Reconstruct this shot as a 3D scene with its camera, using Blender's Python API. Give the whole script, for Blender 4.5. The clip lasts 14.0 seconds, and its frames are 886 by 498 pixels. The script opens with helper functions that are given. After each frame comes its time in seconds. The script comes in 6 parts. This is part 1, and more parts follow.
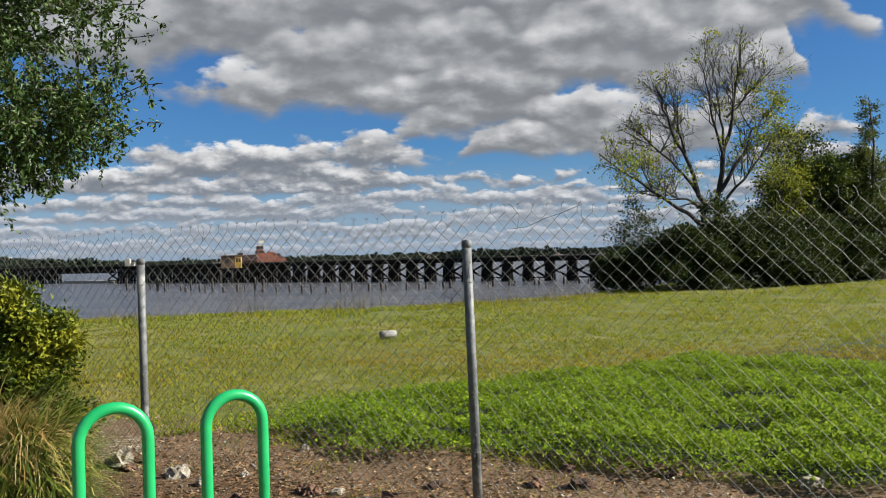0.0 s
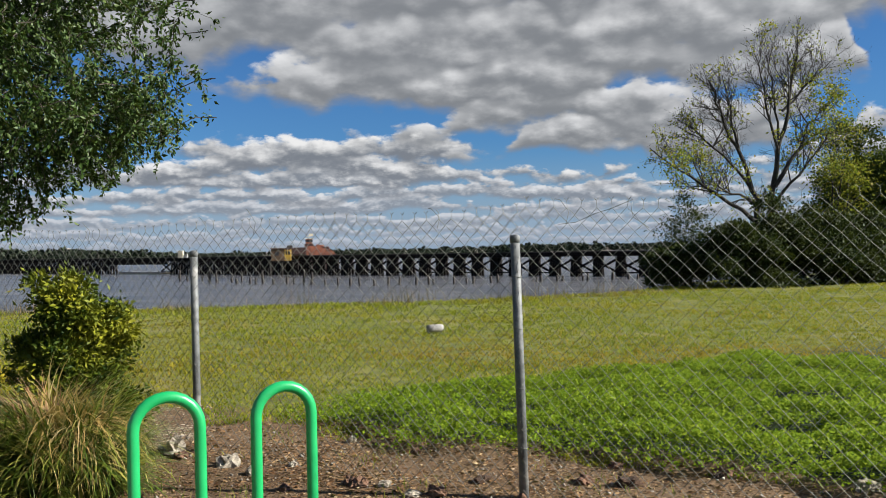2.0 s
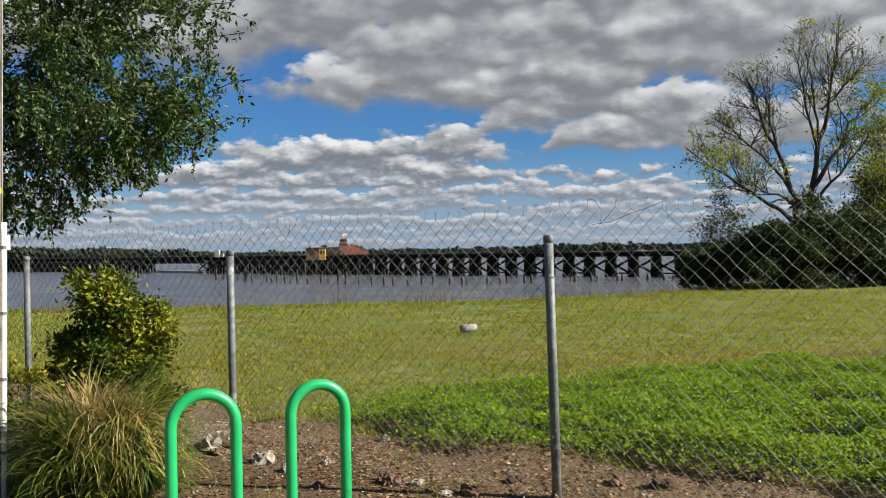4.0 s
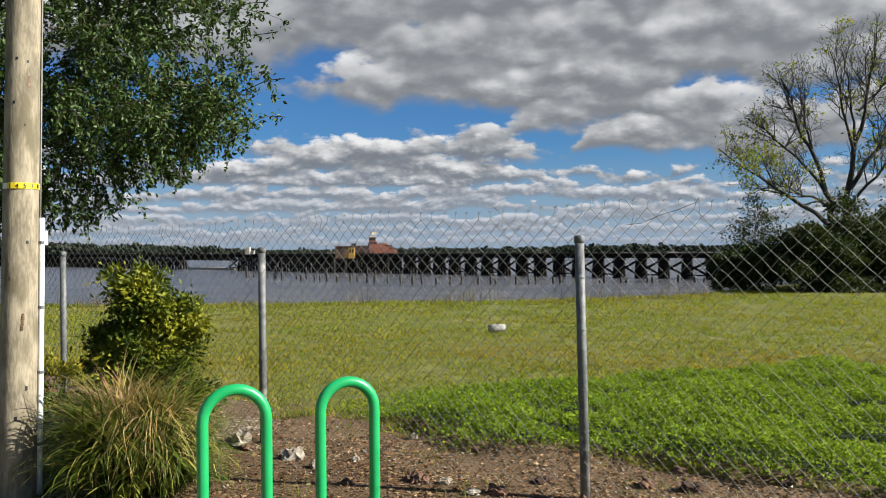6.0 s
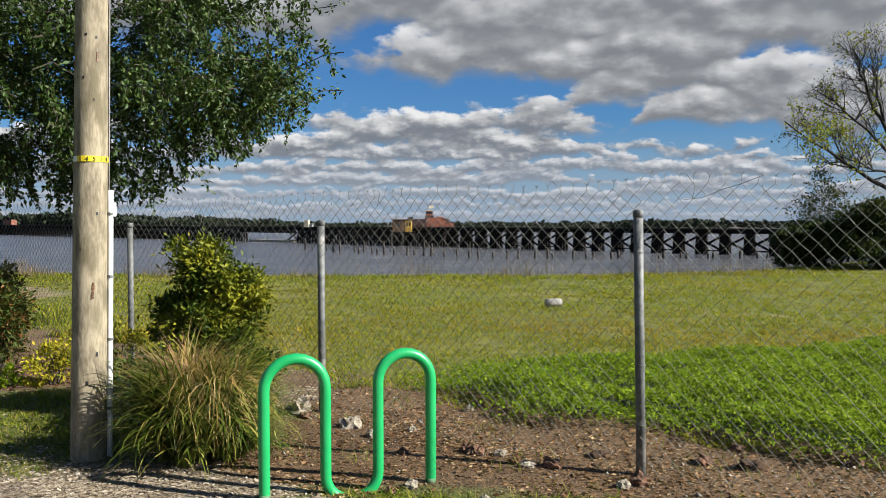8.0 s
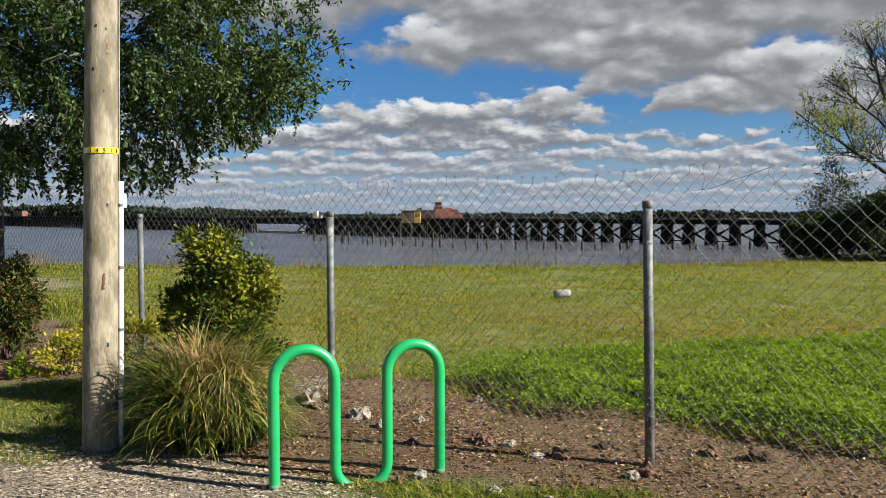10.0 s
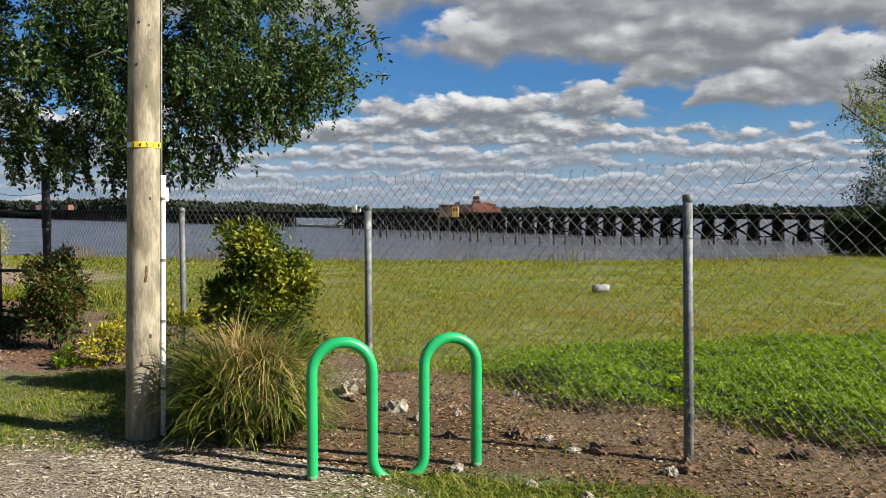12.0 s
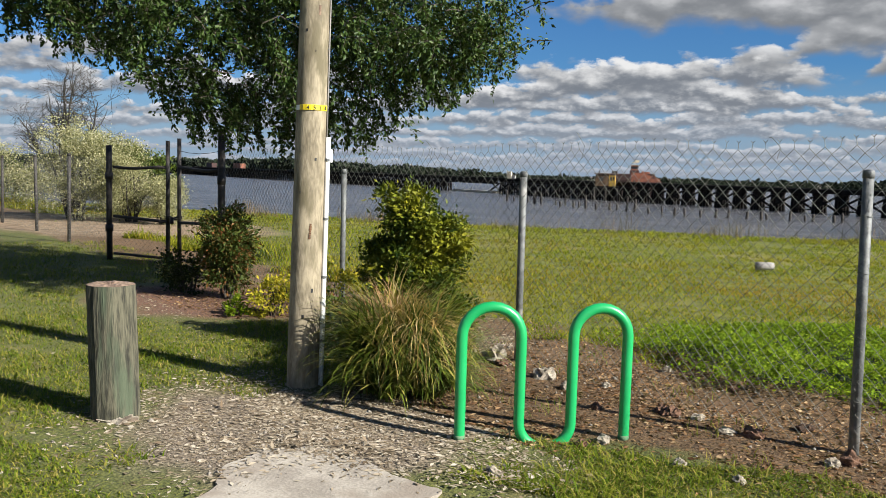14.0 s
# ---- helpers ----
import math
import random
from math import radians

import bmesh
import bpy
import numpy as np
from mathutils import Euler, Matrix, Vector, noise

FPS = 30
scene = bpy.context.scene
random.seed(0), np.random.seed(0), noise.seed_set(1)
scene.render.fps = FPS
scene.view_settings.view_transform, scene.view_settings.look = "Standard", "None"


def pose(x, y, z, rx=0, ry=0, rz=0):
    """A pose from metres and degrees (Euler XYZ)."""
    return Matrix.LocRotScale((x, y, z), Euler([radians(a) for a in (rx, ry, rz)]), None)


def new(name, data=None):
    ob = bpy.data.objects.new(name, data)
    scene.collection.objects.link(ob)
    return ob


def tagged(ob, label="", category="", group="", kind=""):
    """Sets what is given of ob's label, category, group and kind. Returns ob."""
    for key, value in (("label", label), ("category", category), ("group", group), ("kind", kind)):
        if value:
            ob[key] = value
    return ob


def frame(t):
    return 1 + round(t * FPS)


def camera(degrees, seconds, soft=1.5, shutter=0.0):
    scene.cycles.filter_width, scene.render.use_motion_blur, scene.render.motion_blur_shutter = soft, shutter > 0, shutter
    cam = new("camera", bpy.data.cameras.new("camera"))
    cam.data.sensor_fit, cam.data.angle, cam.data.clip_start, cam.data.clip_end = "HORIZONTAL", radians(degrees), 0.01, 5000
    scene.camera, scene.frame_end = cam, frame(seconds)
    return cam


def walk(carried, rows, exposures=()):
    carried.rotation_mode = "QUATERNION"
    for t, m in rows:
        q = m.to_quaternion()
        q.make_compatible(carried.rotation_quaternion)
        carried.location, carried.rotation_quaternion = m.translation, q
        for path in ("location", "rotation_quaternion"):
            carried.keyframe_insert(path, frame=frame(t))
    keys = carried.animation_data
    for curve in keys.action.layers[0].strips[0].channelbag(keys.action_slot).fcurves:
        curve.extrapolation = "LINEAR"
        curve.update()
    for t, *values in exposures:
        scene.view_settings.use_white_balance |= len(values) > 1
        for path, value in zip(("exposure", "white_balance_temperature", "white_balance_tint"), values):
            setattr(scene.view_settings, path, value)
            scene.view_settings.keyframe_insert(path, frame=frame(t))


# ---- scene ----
cam = camera(55.5, 14.0, soft=0.45)
EYE = 1.7
ROWS = [
    (0.0, 0.0, 0.0, 0.0, 0.006, 0.228, 1.59),
    (0.5, -0.009, 0.027, 0.004, 0.262, 0.244, 1.418),
    (1.0, -0.007, 0.021, 0.001, 0.642, 0.319, 1.196),
    (1.5, -0.005, 0.013, -0.0, 1.584, 0.136, 1.076),
    (2.0, -0.005, 0.001, 0.003, 3.233, -0.088, 1.126),
    (2.5, -0.001, -0.002, 0.003, 4.571, -0.094, 1.078),
    (3.0, -0.001, -0.004, 0.002, 4.719, -0.092, 1.041),
    (5.5, -0.006, -0.026, 0.004, 7.193, -0.038, 0.605),
    (6.0, -0.011, -0.022, 0.001, 7.479, -0.067, 0.406),
    (6.5, -0.006, -0.031, -0.001, 8.485, -0.353, 0.257),
    (7.0, -0.011, -0.039, -0.003, 10.55, -1.628, -0.01),
    (7.5, -0.009, -0.037, -0.004, 11.216, -1.729, 0.044),
    (8.0, -0.011, -0.04, -0.001, 11.333, -1.834, 0.05),
    (10.5, -0.01, -0.044, -0.002, 12.488, -2.571, 0.078),
    (11.0, -0.006, -0.041, -0.003, 13.366, -2.672, 0.151),
    (11.5, -0.004, -0.042, -0.004, 13.912, -2.749, 0.162),
    (12.0, -0.007, -0.044, -0.005, 14.511, -2.825, 0.024),
    (12.5, -0.007, -0.049, -0.004, 16.995, -3.104, -0.436),
    (13.0, -0.012, -0.054, -0.003, 22.069, -4.837, -1.581),
    (13.5, -0.013, -0.055, -0.004, 24.116, -5.144, -1.644),
    (14.0, -0.012, -0.052, -0.005, 25.013, -5.245, -1.616),
]
walk(cam, [(t, pose(x, y, EYE + z, 90 + pitch, roll, yaw)) for t, x, y, z, yaw, pitch, roll in ROWS])

# ---- world, sun and exposure ----
SUN_DIR = Vector((1.0, -0.11, 0.0)).normalized()
SUN_EL = radians(31)
scene.view_settings.exposure = 1.42


def build_sun():
    data = bpy.data.lights.new("sun", "SUN")
    data.energy, data.angle, data.color = 4.6, radians(0.6), (1.0, 0.965, 0.88)
    ob = new("sun", data)
    to_sun = Vector((SUN_DIR.x * math.cos(SUN_EL), SUN_DIR.y * math.cos(SUN_EL), math.sin(SUN_EL)))
    ob.rotation_euler = to_sun.to_track_quat("Z", "Y").to_euler()


class Nodes:
    """Short-hand for building node trees."""

    def __init__(self, tree):
        self.tree = tree
        self.tree.nodes.clear()

    def node(self, kind):
        return self.tree.nodes.new(kind)

    def link(self, a, b):
        self.tree.links.new(a, b)

    def put(self, socket, value):
        if isinstance(value, bpy.types.NodeSocket):
            self.link(value, socket)
        elif isinstance(value, (tuple, list)) and len(value) == 3 and socket.type == "RGBA":
            socket.default_value = (*value, 1)
        else:
            socket.default_value = value

    def math(self, op, a, b=0.0, c=None, clamp=False):
        n = self.node("ShaderNodeMath")
        n.operation, n.use_clamp = op, clamp
        self.put(n.inputs[0], a)
        self.put(n.inputs[1], b)
        if c is not None:
            self.put(n.inputs[2], c)
        return n.outputs[0]

    def mix(self, f, a, b, blend="MIX"):
        n = self.node("ShaderNodeMix")
        n.data_type, n.blend_type = "RGBA", blend
        self.put(n.inputs[0], f)
        self.put(n.inputs[6], a)
        self.put(n.inputs[7], b)
        return n.outputs[2]

    def ramp(self, f, a, b, smooth=True):
        n = self.node("ShaderNodeMapRange")
        n.interpolation_type = "SMOOTHSTEP" if smooth else "LINEAR"
        self.put(n.inputs[0], f)
        n.inputs[1].default_value, n.inputs[2].default_value = a, b
        return n.outputs[0]

    def noise(self, vector, scale, detail=4.0, rough=0.55, distort=0.0, dims="3D"):
        n = self.node("ShaderNodeTexNoise")
        n.noise_dimensions = dims
        if vector is not None:
            self.link(vector, n.inputs["Vector"])
        n.inputs["Scale"].default_value, n.inputs["Detail"].default_value = scale, detail
        n.inputs["Roughness"].default_value, n.inputs["Distortion"].default_value = rough, distort
        return n.outputs[0]

    def combine(self, x, y, z=0.0):
        n = self.node("ShaderNodeCombineXYZ")
        for s, v in zip(n.inputs, (x, y, z)):
            self.put(s, v)
        return n.outputs[0]

    def separate(self, v):
        n = self.node("ShaderNodeSeparateXYZ")
        self.link(v, n.inputs[0])
        return n.outputs


def build_world():
    world = bpy.data.worlds.new("sky")
    scene.world = world
    world.use_nodes = True
    g = Nodes(world.node_tree)
    sky = g.node("ShaderNodeTexSky")
    sky.sky_type, sky.sun_disc, sky.sun_elevation = "NISHITA", False, SUN_EL
    sky.air_density, sky.dust_density, sky.ozone_density = 1.0, 0.4, 2.5
    sky.sun_rotation = math.atan2(SUN_DIR.x, SUN_DIR.y)
    way = g.node("ShaderNodeTexCoord").outputs["Generated"]
    x, y, z = g.separate(way)
    # bearing (to the west of north) and height of a direction, both in degrees
    bearing = g.math("MULTIPLY", g.math("ARCTAN2", g.math("MULTIPLY", x, -1.0), y), 57.3)
    height = g.math("MULTIPLY", g.math("ARCSINE", z), 57.3)
    haze = g.ramp(height, 7.5, 0.0)
    clear = g.mix(1.0, sky.outputs[0], (0.044, 0.084, 0.132), "MULTIPLY")
    colour = g.mix(g.math("MULTIPLY", haze, 0.85), clear, (0.42, 0.54, 0.72))

    def bump_at(b0, wb, gain):
        d = g.math("DIVIDE", g.math("SUBTRACT", bearing, b0), wb)
        return g.math("MULTIPLY", g.math("EXPONENT", g.math("MULTIPLY", g.math("MULTIPLY", d, d), -1.0)), gain)

    # the lower edge of the cloud bank follows the bearing
    edge = g.node("ShaderNodeValToRGB")
    edge.color_ramp.interpolation = "B_SPLINE"
    while len(edge.color_ramp.elements) < len(BANK_EDGE):
        edge.color_ramp.elements.new(0.5)
    for e, (b, h) in zip(edge.color_ramp.elements, BANK_EDGE):
        e.position, e.color = (b + 40) / 100.0, (h / 30.0, h / 30.0, h / 30.0, 1)
    g.link(g.math("DIVIDE", g.math("ADD", bearing, 40.0), 100.0), edge.inputs[0])
    bank_low = g.math("MULTIPLY", edge.outputs[0], 30.0)

    def cloud_row(under, base, tall, seed, fill, bumps, dim, bank=0.0):
        """A row of flat-bottomed cumulus: grey bases, white lumpy tops, brighter towards the sun."""
        f = 1.0 / (0.75 * tall)

        def lumps_at(shift_b, shift_h):
            return g.noise(g.combine(g.math("MULTIPLY", g.math("ADD", bearing, shift_b), f * 0.62), g.math("MULTIPLY", g.math("ADD", height, shift_h), f * 1.15), seed), 1.0, 5.0 if bank else 8.0, 0.50 if bank else 0.56)

        puff = lumps_at(0.0, 0.0)
        # the difference towards the sun and up gives each lump a lit and a shaded side
        relief = g.math("SUBTRACT", puff, lumps_at(-0.16 * tall, 0.22 * tall))
        puff = g.math("SUBTRACT", puff, 0.5)
        body = g.noise(g.combine(g.math("MULTIPLY", bearing, f * 0.15), seed * 3.3, 0.0), 1.0, 3.0, 0.5)
        body = g.math("ADD", g.math("MULTIPLY", body, 2.2), fill - 1.1)
        for b in bumps:
            body = g.math("ADD", body, bump_at(*b))
        if bank:
            over = g.math("MULTIPLY", g.math("SUBTRACT", base + 0.5 * tall, bank_low), 0.42)
            body = g.math("ADD", body, g.math("MAXIMUM", g.math("MINIMUM", over, 0.75), -1.8))
        heave = g.math("MULTIPLY", g.math("SUBTRACT", g.noise(g.combine(g.math("MULTIPLY", bearing, 0.11), seed * 1.7, 2.0), 1.0, 3.0), 0.5), 2.4)
        v = g.math("SUBTRACT", g.math("DIVIDE", g.math("SUBTRACT", height, base), tall), heave)
        d = g.math("SUBTRACT", g.math("ADD", body, g.math("MULTIPLY", puff, 1.8)), v)
        cover = g.math("MULTIPLY", g.ramp(d, 0.0, 0.24), g.ramp(g.math("ADD", v, g.math("MULTIPLY", puff, 0.9)), -0.18, 0.20))
        rim = g.ramp(d, 0.75, 0.05)
        light = g.math("ADD", g.math("MULTIPLY", v, 0.60), g.math("MULTIPLY", puff, 0.7))
        light = g.math("ADD", light, g.math("ADD", g.math("MULTIPLY", rim, 0.32), g.math("MULTIPLY", relief, 1.3 if bank else 2.1)))
        light = g.ramp(light, -0.05 if bank else 0.02, 1.15 if bank else 0.98)
        grey = (0.27 + 0.17 * dim, 0.30 + 0.19 * dim, 0.35 + 0.23 * dim)
        white = (1.14 - 0.44 * dim, 1.14 - 0.40 * dim, 1.14 - 0.30 * dim)
        if bank:
            grey, white = (0.30, 0.32, 0.35), (1.05, 1.06, 1.08)
        return g.mix(g.math("MULTIPLY", cover, 1.0 - 0.25 * dim), under, g.mix(light, grey, white))

    for row in CLOUD_ROWS:
        colour = cloud_row(colour, *row)
    back = g.node("ShaderNodeBackground")
    g.link(colour, back.inputs[0])
    back.inputs[1].default_value = 0.28
    out = g.node("ShaderNodeOutputWorld")
    g.link(back.outputs[0], out.inputs[0])


# lower edge of the cloud bank: bearing, height
BANK_EDGE = [(-40, 20.0), (-30, 18.0), (-25, 14.5), (-22, 9.0), (-18, 6.0), (-13, 5.2), (-8, 5.9), (0, 8.4), (7, 9.6), (13.5, 10.8), (20, 13.4), (27, 14.6), (40, 12.5), (60, 13.0)]
# rows of cumulus, far to near: base, height, seed, fill, (bearing, width, weight), haziness, share in the bank
CLOUD_ROWS = [
    (0.2, 0.7, 1.3, 0.80, (), 0.9), (0.9, 0.8, 2.9, 0.72, (), 0.75), (1.6, 0.9, 4.1, 0.72, ((10, 20, 0.2),), 0.6), (2.4, 1.0, 15.3, 0.7, ((14, 16, 0.3),), 0.45), (3.2, 1.2, 5.7, 0.72, ((14, 14, 0.35),), 0.3),
    (4.1, 1.4, 7.2, 0.55, ((13, 12, 0.5), (-6, 5, -0.3), (40, 12, 0.3)), 0.15), (5.0, 1.8, 8.8, 0.42, ((14, 9, 0.65), (34, 8, 0.3), (-5, 6, -0.4)), 0.05),
    (6.3, 2.5, 10.4, 0.05, ((16, 6.0, 1.15), (5.5, 4, 0.7), (-3.5, 1.5, 0.35), (-23.5, 2.5, 1.1), (45, 9, 0.6)), 0.0),
    (6.2, 2.2, 21.7, 0.55, ((-12, 6, 0.3),), 0.0, 1.0), (7.8, 2.6, 23.9, 0.62, (), 0.0, 1.0), (9.8, 3.0, 25.1, 0.70, (), 0.0, 1.0), (12.2, 3.6, 27.7, 0.74, ((19, 3, -0.5),), 0.0, 1.0), (15.0, 4.2, 29.3, 0.74, (), 0.0, 1.0), (18.5, 4.8, 31.1, 0.6, (), 0.0, 1.0), (23.0, 5.4, 33.3, 0.3, (), 0.0, 1.0),
]
build_sun()
build_world()

# ---- materials ----
def surface(name, dark, light, scale=8.0, fine=60.0, rough=0.8, metal=0.0, bump=0.3, detail=5.0, stain=None, stain_scale=1.5, stain_at=(0.55, 0.7), island=0.0, stretch=(1, 1, 1), coat=0.0, spec=0.5, reach=0.02):
    """Two tones mixed at two scales, with stains of their own, fine relief, and some change of tone from piece to piece."""
    m = bpy.data.materials.new(name)
    m.use_nodes = True
    g = Nodes(m.node_tree)
    at = g.node("ShaderNodeTexCoord").outputs["Object"]
    mapped = g.node("ShaderNodeMapping")
    g.link(at, mapped.inputs[0])
    mapped.inputs[3].default_value = stretch
    p = mapped.outputs[0]
    a, b = g.noise(p, scale, detail), g.noise(p, fine, 3.0)
    f = g.math("ADD", g.math("MULTIPLY", a, 0.65), g.math("MULTIPLY", b, 0.35))
    colour = g.mix(g.ramp(f, 0.36, 0.64), dark, light)
    if stain:
        colour = g.mix(g.ramp(g.noise(p, stain_scale, 4.0), *stain_at), colour, stain)
    if island:
        piece = g.node("ShaderNodeNewGeometry").outputs["Random Per Island"]
        hsv = g.node("ShaderNodeHueSaturation")
        g.link(g.math("ADD", 1.0 - island, g.math("MULTIPLY", piece, 2 * island)), hsv.inputs["Value"])
        g.link(colour, hsv.inputs["Color"])
        colour = hsv.outputs[0]
    s = g.node("ShaderNodeBsdfPrincipled")
    g.link(colour, s.inputs["Base Color"])
    g.link(g.math("ADD", rough - 0.1, g.math("MULTIPLY", a, 0.2)), s.inputs["Roughness"])
    s.inputs["Metallic"].default_value, s.inputs["Coat Weight"].default_value, s.inputs["Specular IOR Level"].default_value = metal, coat, spec
    if bump:
        n = g.node("ShaderNodeBump")
        n.inputs["Strength"].default_value, n.inputs["Distance"].default_value = bump, reach
        g.link(f, n.inputs["Height"])
        g.link(n.outputs[0], s.inputs["Normal"])
    out = g.node("ShaderNodeOutputMaterial")
    g.link(s.outputs[0], out.inputs[0])
    return m


def leafy(name, tones, rough=0.5, through_light=0.35, patch=0.0, patch_tone=(0.1, 0.1, 0.02), patch_scale=0.7, sheen=0.12):
    """Leaves and blades: each takes its own tone; some of the light goes through."""
    m = bpy.data.materials.new(name)
    m.use_nodes = True
    g = Nodes(m.node_tree)
    piece = g.node("ShaderNodeNewGeometry").outputs["Random Per Island"]
    ramp = g.node("ShaderNodeValToRGB")
    while len(ramp.color_ramp.elements) < len(tones):
        ramp.color_ramp.elements.new(0.5)
    for i, tone in enumerate(tones):
        e = ramp.color_ramp.elements[i]
        e.position, e.color = i / (len(tones) - 1), (*tone, 1)
    g.link(piece, ramp.inputs[0])
    colour = ramp.outputs[0]
    if patch:
        at = g.node("ShaderNodeTexCoord").outputs["Object"]
        colour = g.mix(g.math("MULTIPLY", g.ramp(g.noise(at, patch_scale, 3.0), 0.45, 0.65), patch), colour, patch_tone)
    s = g.node("ShaderNodeBsdfPrincipled")
    g.link(colour, s.inputs["Base Color"])
    s.inputs["Roughness"].default_value, s.inputs["Specular IOR Level"].default_value = rough, sheen
    t = g.node("ShaderNodeBsdfTranslucent")
    g.link(g.mix(0.4, colour, (0.35, 0.45, 0.05)), t.inputs[0])
    mixed = g.node("ShaderNodeMixShader")
    mixed.inputs[0].default_value = through_light
    g.link(s.outputs[0], mixed.inputs[1])
    g.link(t.outputs[0], mixed.inputs[2])
    out = g.node("ShaderNodeOutputMaterial")
    g.link(mixed.outputs[0], out.inputs[0])
    return m


# fence line: post A, its direction and its normal (towards the river)
FENCE_A = np.array((0.19, 5.69))
FENCE_DIR = np.array((-0.8915, 0.4530))
FENCE_N = np.array((0.4530, 0.8915))


def ground_material():
    m = bpy.data.materials.new("ground_soil_and_turf")
    m.use_nodes = True
    g = Nodes(m.node_tree)
    at = g.node("ShaderNodeTexCoord").outputs["Object"]
    x, y, z = g.separate(at)
    wob = g.math("MULTIPLY", g.math("SUBTRACT", g.noise(at, 0.9, 4.0), 0.5), 2.0)
    q = g.math("ADD", g.math("MULTIPLY", g.math("SUBTRACT", x, 0.19), 0.4530), g.math("MULTIPLY", g.math("SUBTRACT", y, 5.69), 0.8915))
    q = g.math("ADD", q, g.math("MULTIPLY", wob, 0.6))
    along = g.math("ADD", g.math("MULTIPLY", g.math("SUBTRACT", x, 0.19), -0.8915), g.math("MULTIPLY", g.math("SUBTRACT", y, 5.69), 0.4530))
    hem = g.math("MULTIPLY", g.math("MULTIPLY", g.ramp(along, 0.0, 2.4, False), g.ramp(along, 3.8, 2.8)), 1.5)
    big, mid, fine = g.noise(at, 0.35, 4.0), g.noise(at, 3.0, 5.0), g.noise(at, 45.0, 4.0)
    turf = g.mix(g.ramp(mid, 0.35, 0.65), (0.065, 0.08, 0.006), (0.135, 0.14, 0.012))
    turf = g.mix(g.math("MULTIPLY", g.ramp(big, 0.5, 0.7), 0.6), turf, (0.21, 0.165, 0.062))
    soil = g.mix(g.ramp(fine, 0.3, 0.7), (0.050, 0.027, 0.010), (0.160, 0.094, 0.040))
    soil = g.mix(g.math("MULTIPLY", g.ramp(mid, 0.45, 0.7), 0.5), soil, (0.165, 0.102, 0.056))
    lawn = g.mix(g.ramp(fine, 0.3, 0.7), (0.042, 0.056, 0.008), (0.125, 0.13, 0.025))
    lawn = g.mix(g.math("MULTIPLY", g.ramp(mid, 0.5, 0.7), 0.5), lawn, (0.17, 0.13, 0.055))
    bare = g.math("MULTIPLY", g.ramp(g.math("ADD", q, hem), -0.75, -0.4), g.ramp(q, 1.7, 1.2))
    colour = g.mix(g.ramp(q, -0.2, 0.3), lawn, turf)
    # shade and dark thatch beneath the weeds are put into the ground colour
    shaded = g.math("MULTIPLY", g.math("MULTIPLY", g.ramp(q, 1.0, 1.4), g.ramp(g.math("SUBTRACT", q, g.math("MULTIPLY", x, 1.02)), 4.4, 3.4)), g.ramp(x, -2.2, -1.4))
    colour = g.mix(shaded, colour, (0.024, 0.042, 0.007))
    colour = g.mix(bare, colour, soil)
    # trodden litter round the end of the path
    dx, dy = g.math("SUBTRACT", x, -3.0), g.math("SUBTRACT", y, 4.3)
    near = g.math("SQRT", g.math("ADD", g.math("MULTIPLY", dx, dx), g.math("MULTIPLY", g.math("MULTIPLY", dy, dy), 1.6)))
    grit = g.mix(g.ramp(fine, 0.35, 0.65), (0.085, 0.062, 0.04), (0.25, 0.20, 0.145))
    colour = g.mix(g.ramp(g.math("ADD", near, wob), 1.45, 0.8), colour, grit)
    # sandy yard beyond the gate, mud under the bank
    sx, sy = g.math("SUBTRACT", x, -18.0), g.math("SUBTRACT", y, 16.8)
    sand = g.math("SQRT", g.math("ADD", g.math("MULTIPLY", g.math("MULTIPLY", sx, sx), 0.35), g.math("MULTIPLY", sy, sy)))
    colour = g.mix(g.ramp(g.math("ADD", sand, wob), 3.6, 2.6), colour, g.mix(g.ramp(mid, 0.3, 0.7), (0.15, 0.10, 0.056), (0.29, 0.21, 0.135)))
    # mulch bed beside the fence
    mx, my = g.math("SUBTRACT", x, -6.9), g.math("SUBTRACT", y, 8.3)
    bed = g.math("SQRT", g.math("ADD", g.math("MULTIPLY", g.math("MULTIPLY", mx, mx), 0.5), g.math("MULTIPLY", my, my)))
    colour = g.mix(g.ramp(g.math("ADD", bed, g.math("MULTIPLY", wob, 0.6)), 1.5, 1.0), colour, g.mix(g.ramp(fine, 0.35, 0.65), (0.055, 0.028, 0.018), (0.19, 0.095, 0.055)))
    colour = g.mix(g.ramp(z, -0.5, -1.5), colour, (0.07, 0.055, 0.04))
    s = g.node("ShaderNodeBsdfPrincipled")
    g.link(colour, s.inputs["Base Color"])
    s.inputs["Roughness"].default_value = 0.95
    n = g.node("ShaderNodeBump")
    n.inputs["Strength"].default_value, n.inputs["Distance"].default_value = 0.8, 0.03
    g.link(g.math("ADD", fine, g.math("MULTIPLY", mid, 0.6)), n.inputs["Height"])
    g.link(n.outputs[0], s.inputs["Normal"])
    out = g.node("ShaderNodeOutputMaterial")
    g.link(s.outputs[0], out.inputs[0])
    return m


